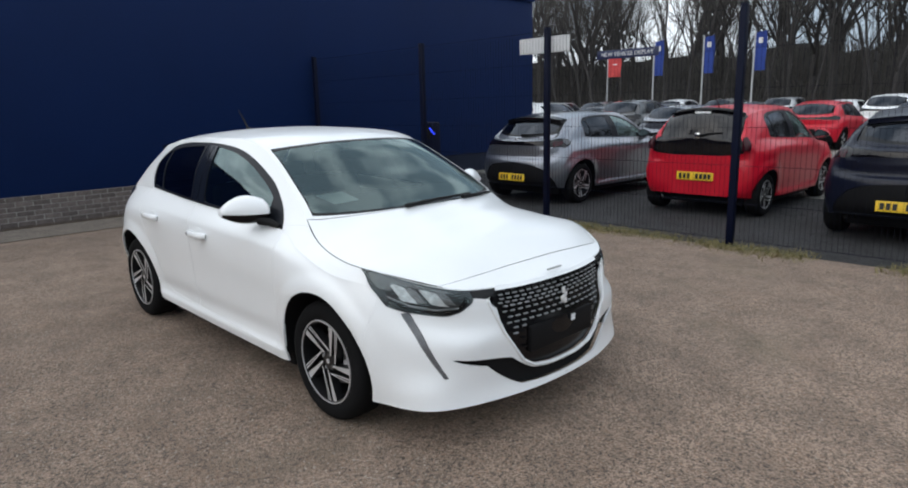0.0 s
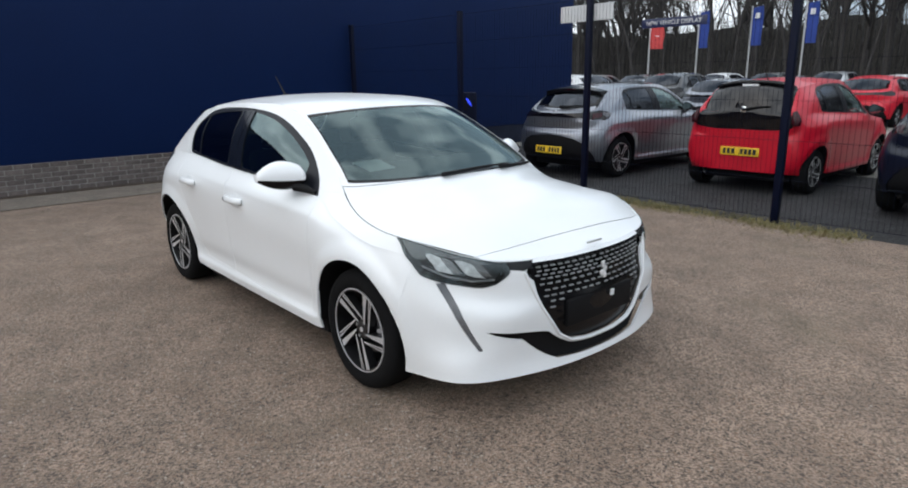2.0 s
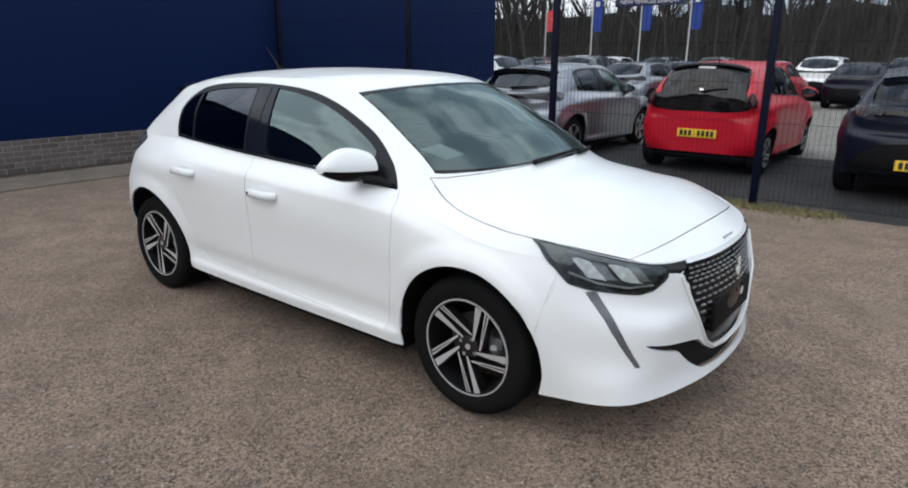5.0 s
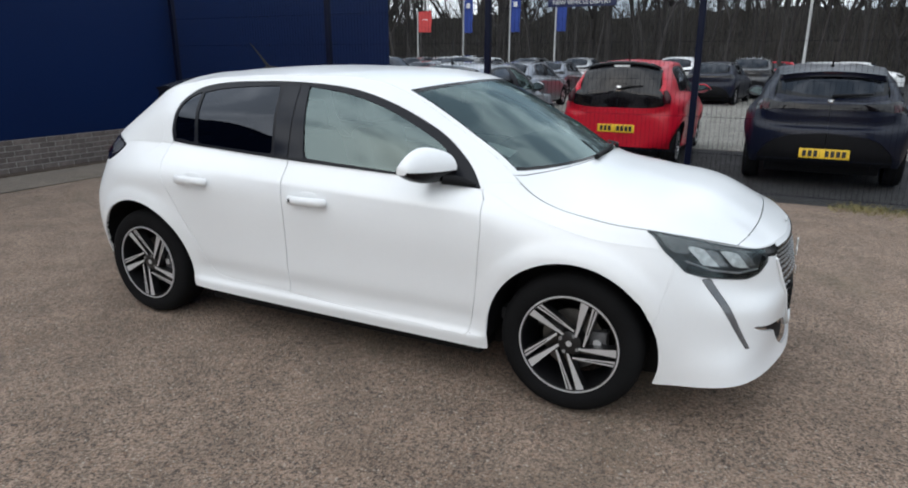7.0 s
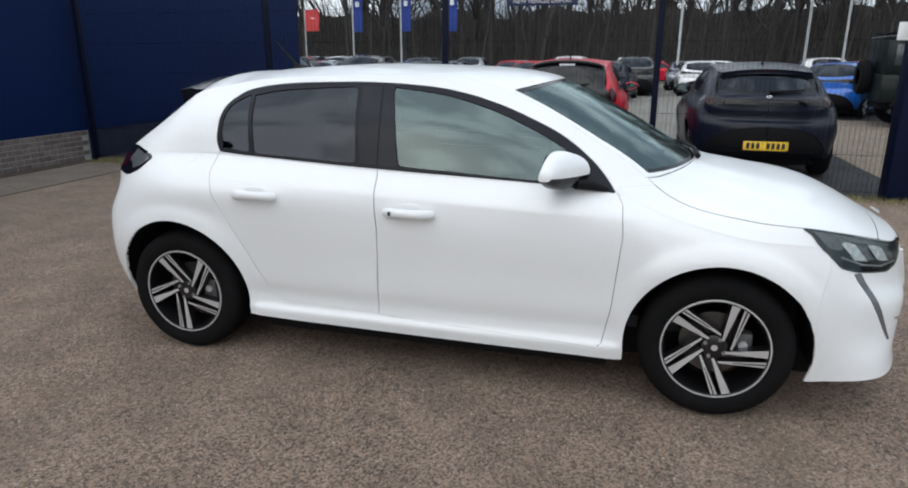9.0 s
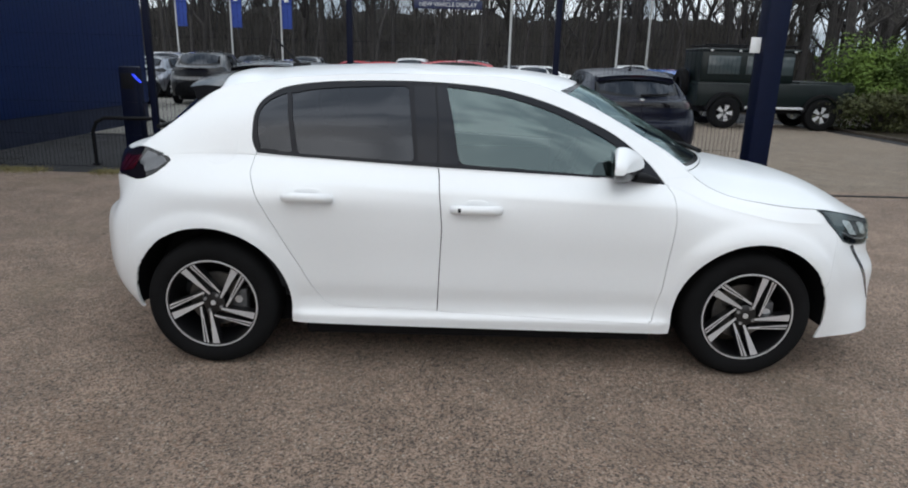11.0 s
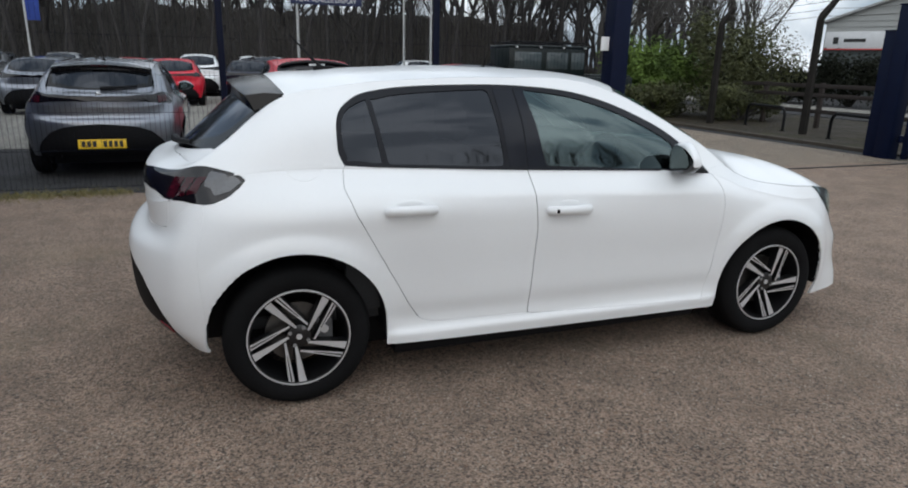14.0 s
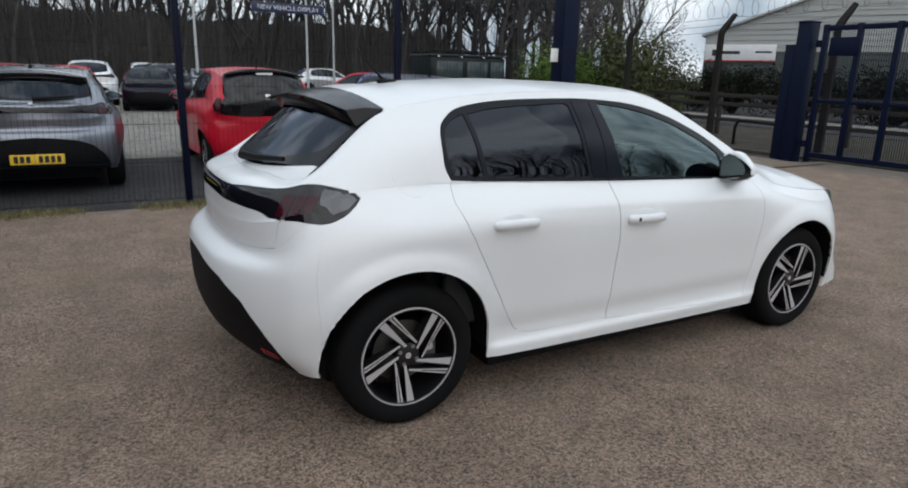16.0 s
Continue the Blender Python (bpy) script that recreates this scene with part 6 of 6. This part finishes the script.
def leafy(name, label, centre, size, count, leaf, material, seed):
    """A shrub: stems from one foot and separate pointed leaves on an uneven crown."""
    rng = random.Random(seed)
    bush = thing(name, label, "shrub")
    seg, v, f = [], [], []
    c = Vector(centre)
    lobes = [(Vector((rng.uniform(-.75, .75) * size[0], rng.uniform(-.7, .7) * size[1], rng.uniform(.25, .8) * size[2])), rng.uniform(.28, .5)) for _ in range(16)]
    for lobe, r in lobes:
        mid = Vector((lobe.x * .4, lobe.y * .4, lobe.z * .5))
        seg += [(c, c + mid, .045, .03), (c + mid, c + lobe, .03, .012)]
    a, b = strips(seg, 5)
    mesh("woody_base", a, b, M_BARK, bush)
    for k in range(count):
        lobe, r = lobes[rng.randrange(len(lobes))]
        d = Vector((rng.gauss(0, 1), rng.gauss(0, 1), rng.gauss(0, 1))).normalized()
        p = c + lobe + Vector((d.x * size[0], d.y * size[1], d.z * size[2] * .8)) * r * rng.uniform(.45, 1.05) * (1 + .35 * noise.noise(d * 2 + lobe))
        if p.z < c.z + .03:
            p.z = c.z + rng.uniform(.03, .3)
        n = (d + Vector((rng.uniform(-.7, .7), rng.uniform(-.7, .7), rng.uniform(-.3, .9)))).normalized()
        s = n.orthogonal().normalized()
        s = (Matrix.Rotation(rng.uniform(0, 6.28), 3, n) @ s).normalized()
        o, L = n.cross(s), leaf * rng.uniform(.6, 1.3)
        i = len(v)
        v += [p - s * L, p + o * L * .42 + n * L * .1, p + s * L, p - o * L * .42 + n * L * .1]
        f += [(i, i + 1, i + 2), (i, i + 2, i + 3)]
    mesh("leaves", v, f, material, bush, smooth=False)
    return bush


leafy("laurel_bush", "broad green laurel bush with glossy leaves behind the kerb", (11.6, 14.2, 0), (2.1, 1.5, 2.3), 14000, .06, M_LEAF, 4)
leafy("laurel_bush", "green laurel bush tangled with bare stems beside a concrete post", (13.7, 13.2, 0), (1.9, 1.5, 3.3), 13000, .056, M_SCRUB, 9)
for y, h in ((6.5, 2.0), (9.8, 2.1), (13.2, 1.9), (16.6, 2.1), (20.0, 2.0), (23.4, 2.2)):
    leafy("hedge_shrub", "dark tangled hedge shrub beyond the far road", (23.0, y, 0), (.9, 2.3, h), 5000, .085, M_HEDGELEAF, int(y * 10))
# two low shrubs added to fill the shade under the laurels
leafy("laurel_bush", "low shrub added to fill the dark below the concrete posts", (12.6, 11.6, 0), (1.3, 1.0, 1.1), 7000, .05, M_SCRUB, 14)
leafy("laurel_bush", "low shrub added to fill the dark under the laurel", (10.9, 13.2, 0), (1.5, .9, 1.0), 6000, .05, M_SCRUB, 21)

M_KERB = mat("muddy_kerb_stone", (0.045, 0.035, 0.025), 0.9, vary=0.35, scale=4, bump=0.05)
# ---- verge, kerb, knee rails and the old concrete fence ----
sheet("verge", 9.95, 40, -40, 30, .03, M_VERGE, "muddy grass verge along the driveway", "verge")
sheet("far_road", 16.5, 60, -30, 60, .05, M_TAR, "grey road beyond the verge", "road")
sheet("far_pavement", 18.6, 20.8, -30, 45, .10, M_CONCRETE, "pale pavement along the far road", "pavement", thick=.08)
for k in range(22):
    y = 4.95 + k * .92
    stone = tagged(part("kerb", box(9.83, 9.955, y, y + .91, -.05, .06, .012), M_KERB, None), "grey concrete kerb stone along the verge", "kerb", "kerb stones along the verge")
for x, y, turn in ((10.93, 7.12, -105), (11.75, 10.4, -104)):
    build_hoop(pose(x, y, .03, 0, 0, turn), 1.68, .55, .035, "black tubular knee rail standing on the verge", "knee rails on the verge")

M_RUSTWIRE = mat("dull_grey_wire", (0.10, 0.095, 0.09), 0.7, vary=0.3, scale=20)
M_OLDCONC = mat("weathered_concrete_post", (0.019, 0.017, 0.015), 0.9, vary=0.4, scale=3, bump=0.06, grain=60, spec=0.15)


def concrete_post(x, y, h=2.55):
    post = thing("concrete_post", "weathered concrete fence post with a cranked top", "post", "old fence posts", pose(x, y, 0, 0, 0, 12))
    bm = bmesh.new()
    add_tube(bm, [(0, 0, -.05), (0, 0, h), (.03, -.02, h + .08), (.26, -.16, h + .45)], [.095, .08, .085, .06], 4)
    part("shaft", bm, M_OLDCONC, post, smooth=False)
    return post


posts = [(10.98, 10.87), (11.2, 8.05), (10.95, 5.05), (11.4, 14.2), (10.8, 2.0)]
for x, y in posts:
    concrete_post(x, y)
line = sorted(posts, key=lambda p: p[1])
wire = thing("barbed_wire", "rusty barbed wire and coils strung between the old posts", "wire")
for (x0, y0), (x1, y1) in zip(line, line[1:]):
    for z, out in ((2.95, .22), (2.78, .14), (2.62, .05)):
        a, b = Vector((x0 + out, y0 - out * .5, z)), Vector((x1 + out, y1 - out * .5, z))
        mids = [a + (b - a) * t - Vector((0, 0, .06 * math.sin(math.pi * t))) for t in np.linspace(0, 1, 7)]
        mesh("strand", *strips([(p, q, .006, .006) for p, q in zip(mids, mids[1:])], 3), M_RUSTWIRE, wire)
    turns = int(abs(y1 - y0) * 2.6)
    pts = [Vector((x0, y0, 3.02)) + Vector((x1 - x0, y1 - y0, 0)) * t + Vector((.24 * math.cos(t * turns * 6.283), .06, .24 * math.sin(t * turns * 6.283) + .12)) for t in np.linspace(0, 1, turns * 12 + 1)]
    mesh("wire_coil", *strips([(p, q, .005, .005) for p, q in zip(pts, pts[1:])], 3), M_RUSTWIRE, wire)
timber = thing("timber_rail_fence", "low dark timber rail fence beyond the verge", "fence")
M_TIMBER = mat("dark_wet_timber", (0.025, 0.018, 0.015), 0.85, vary=0.35, scale=5, bump=0.06)
for k in range(7):
    part("post", box(12.9, 13.0, 2.0 + k * 1.8, 2.1 + k * 1.8, 0, 1.15, .01), M_TIMBER, timber)
for z in (.45, .85, 1.08):
    part("rail", box(12.88, 12.9, 1.9, 13.0, z - .05, z + .05, .006), M_TIMBER, timber)

# ---- the warehouse ----
def build_warehouse():
    """A low gabled shed with ribbed cladding in bands, seen beyond the road."""
    M_CLAD = mat("pale_ribbed_cladding", (0.29, 0.30, 0.29), 0.5, vary=0.08, scale=1.0)
    M_CLADROOF = mat("grey_ribbed_roof", (0.30, 0.31, 0.31), 0.5, vary=0.12)
    M_CLADLOW = mat("dark_green_grey_cladding", (0.062, 0.072, 0.072), 0.6, vary=0.15, spec=0.2)
    shed = thing("warehouse", "pale ribbed warehouse with dark lower walls and white sign", "building")
    W, D, E, P = 22.0, 30.0, 4.1, 8.0

    def wall(name, z0, top, x0, x1, material, pitch=.30, deep=.035):
        """Level ribs: each board leans out towards its lower edge."""
        v, f = [], []
        xs = np.linspace(x0, x1, 45)
        rows = int((max(top(x) for x in xs) - z0) / pitch) + 1
        for j in range(rows + 1):
            z = z0 + j * pitch
            v += [(x, d, min(z, max(z0, top(x)))) for d in (0.0, -deep) for x in xs]
        n = len(xs)
        for j in range(rows):
            for k in range(n - 1):
                a, b, c = 2 * j * n + n + k, 2 * (j + 1) * n + k, 2 * (j + 1) * n + n + k
                if max(v[b][2], v[b + 1][2]) > min(v[a][2], v[a + 1][2]) + 1e-6:
                    f += [(a, a + 1, b + 1, b), (b, b + 1, c + 1, c)]
        return mesh(name, v, f, material, shed, smooth=False)

    roof = lambda x: E + (P - E) * (1 - abs(2 * x / W - 1))
    wall("lower_wall", 0, lambda x: 3.10, 0, W, M_CLADLOW)
    wall("upper_wall", 3.11, roof, 0, W, M_CLAD)
    part("body", box(0.02, W - .02, .02, D, 0, E - .02), M_CLADLOW, shed)
    for x0, x1 in ((-.2, W / 2), (W / 2, W + .2)):
        z0, z1 = (E - .08, P + .05) if x0 < 1 else (P + .05, E - .08)
        mesh("roof_slope", [(x0, -.25, z0), (x1, -.25, z1), (x1, D, z1), (x0, D, z0), (x0, -.25, z0 - .12), (x1, -.25, z1 - .12), (x1, D, z1 - .12), (x0, D, z0 - .12)],
             [(0, 1, 2, 3), (0, 4, 5, 1), (3, 2, 6, 7), (4, 7, 6, 5), (0, 3, 7, 4), (1, 5, 6, 2)], M_CLADROOF, shed, smooth=False)
    band = part("sign_band", box(.05, 3.8, -.14, -.045, 2.62, 3.48, .01), M_SIGNWHITE, shed, "white sign band")
    part("red_line", box(.05, 3.8, -.145, -.045, 2.56, 2.615), M_SIGNRED, shed)
    for x0, x1, z0, z1 in ((.95, 1.95, 2.95, 3.12), (2.75, 3.6, 3.02, 3.12), (.45, .7, 2.85, 3.2)):
        part("letter_bar", box(x0, x1, -.15, -.141, z0, z1), M_INK, band, smooth=False)
    shed.matrix_world = pose(29.6, 24.2, 0, 0, 0, -60)
    return shed


build_warehouse()

# ---- weeds and litter along the fence, loose stones ----
M_WEED = mat("straw_green_grass", (0.13, 0.13, 0.04), 0.8, vary=0.4, scale=9, col2=(0.22, 0.18, 0.08))
rng = random.Random(12)
v, f = [], []
for k in range(12000):
    x = rng.uniform(-6.8, 3.9)
    y = 4.36 + rng.gauss(0, .12) - (.12 if x > 1 else 0) * rng.random()
    if noise.noise((x * 1.1, 2.0, 0)) < -.28 + rng.random() * .3:
        continue
    a, h = rng.uniform(0, 6.28), rng.uniform(.015, .06)
    s, lean = Vector((math.cos(a), math.sin(a), 0)) * rng.uniform(.003, .006), Vector((rng.uniform(-.05, .05), rng.uniform(-.05, .05), h))
    p, i = Vector((x, y, 0)), len(v)
    v += [p - s, p + s, p + lean]
    f.append((i, i + 1, i + 2))
tagged(mesh("weeds", v, f, M_WEED, smooth=False), "short straw-green weeds along the foot of the fence", "weeds", kind="stuff")
M_STONE = mat("loose_stone", (0.22, 0.18, 0.145), 0.9, vary=0.5, scale=30, col2=(0.34, 0.29, 0.24))
v, f = [], []
for k in range(21000):
    x, y = (rng.uniform(-5.5, 5.2), rng.uniform(-3.6, 4.3)) if k < 9000 else (rng.uniform(-4.2, 4.6), rng.uniform(-2.6, -.7))
    r = rng.uniform(.0022, .0062) * (1.5 if rng.random() < .06 else 1)
    i = len(v)
    a = rng.uniform(0, 2)
    v += [(x + r * math.cos(a + t) * rng.uniform(.7, 1.2), y + r * math.sin(a + t) * rng.uniform(.7, 1.2), 0) for t in (0, 1.57, 3.14, 4.71)] + [(x, y, r * rng.uniform(.5, .9))]
    f += [(i, i + 1, i + 4), (i + 1, i + 2, i + 4), (i + 2, i + 3, i + 4), (i + 3, i, i + 4)]
tagged(mesh("loose_stones", v, f, M_STONE, smooth=False), "small loose stones scattered over the gravel", "stones", kind="stuff")

# ---- bricks of the plinth ----
def brick_mesh(length):
    me = bpy.data.meshes.new("brick")
    bm = box(0, .03, 0, length, 0, .063, .004)
    bm.to_mesh(me)
    bm.free()
    me.materials.append(M_BRICK)
    return me


whole_brick, half_brick = brick_mesh(.213), brick_mesh(.10)
rest_v, rest_f = [], []
rng = random.Random(2)
for course in range(6):
    z = .005 + course * .0715
    y = -12.0 + (.1125 if course % 2 else 0)
    while y < 4.25:
        proud = -7.026 + rng.uniform(-.003, .003)
        if -1.4 < y < 8.4:
            b = new("brick", whole_brick)
            b.parent = plinth
            b.location = (proud, y, z)
        else:
            i = len(rest_v)
            rest_v += [(proud + dx, y + dy, z + dz) for dx in (0, .03) for dy in (0, .213) for dz in (0, .063)]
            rest_f += [tuple(i + k for k in q) for q in ((4, 6, 7, 5), (1, 5, 7, 3), (0, 4, 5, 1), (2, 3, 7, 6))]
        y += .224
rest = mesh("brick_courses", rest_v, rest_f, M_BRICK, plinth, smooth=False)
tagged(rest, "further courses of grey-brown brick", kind="stuff")
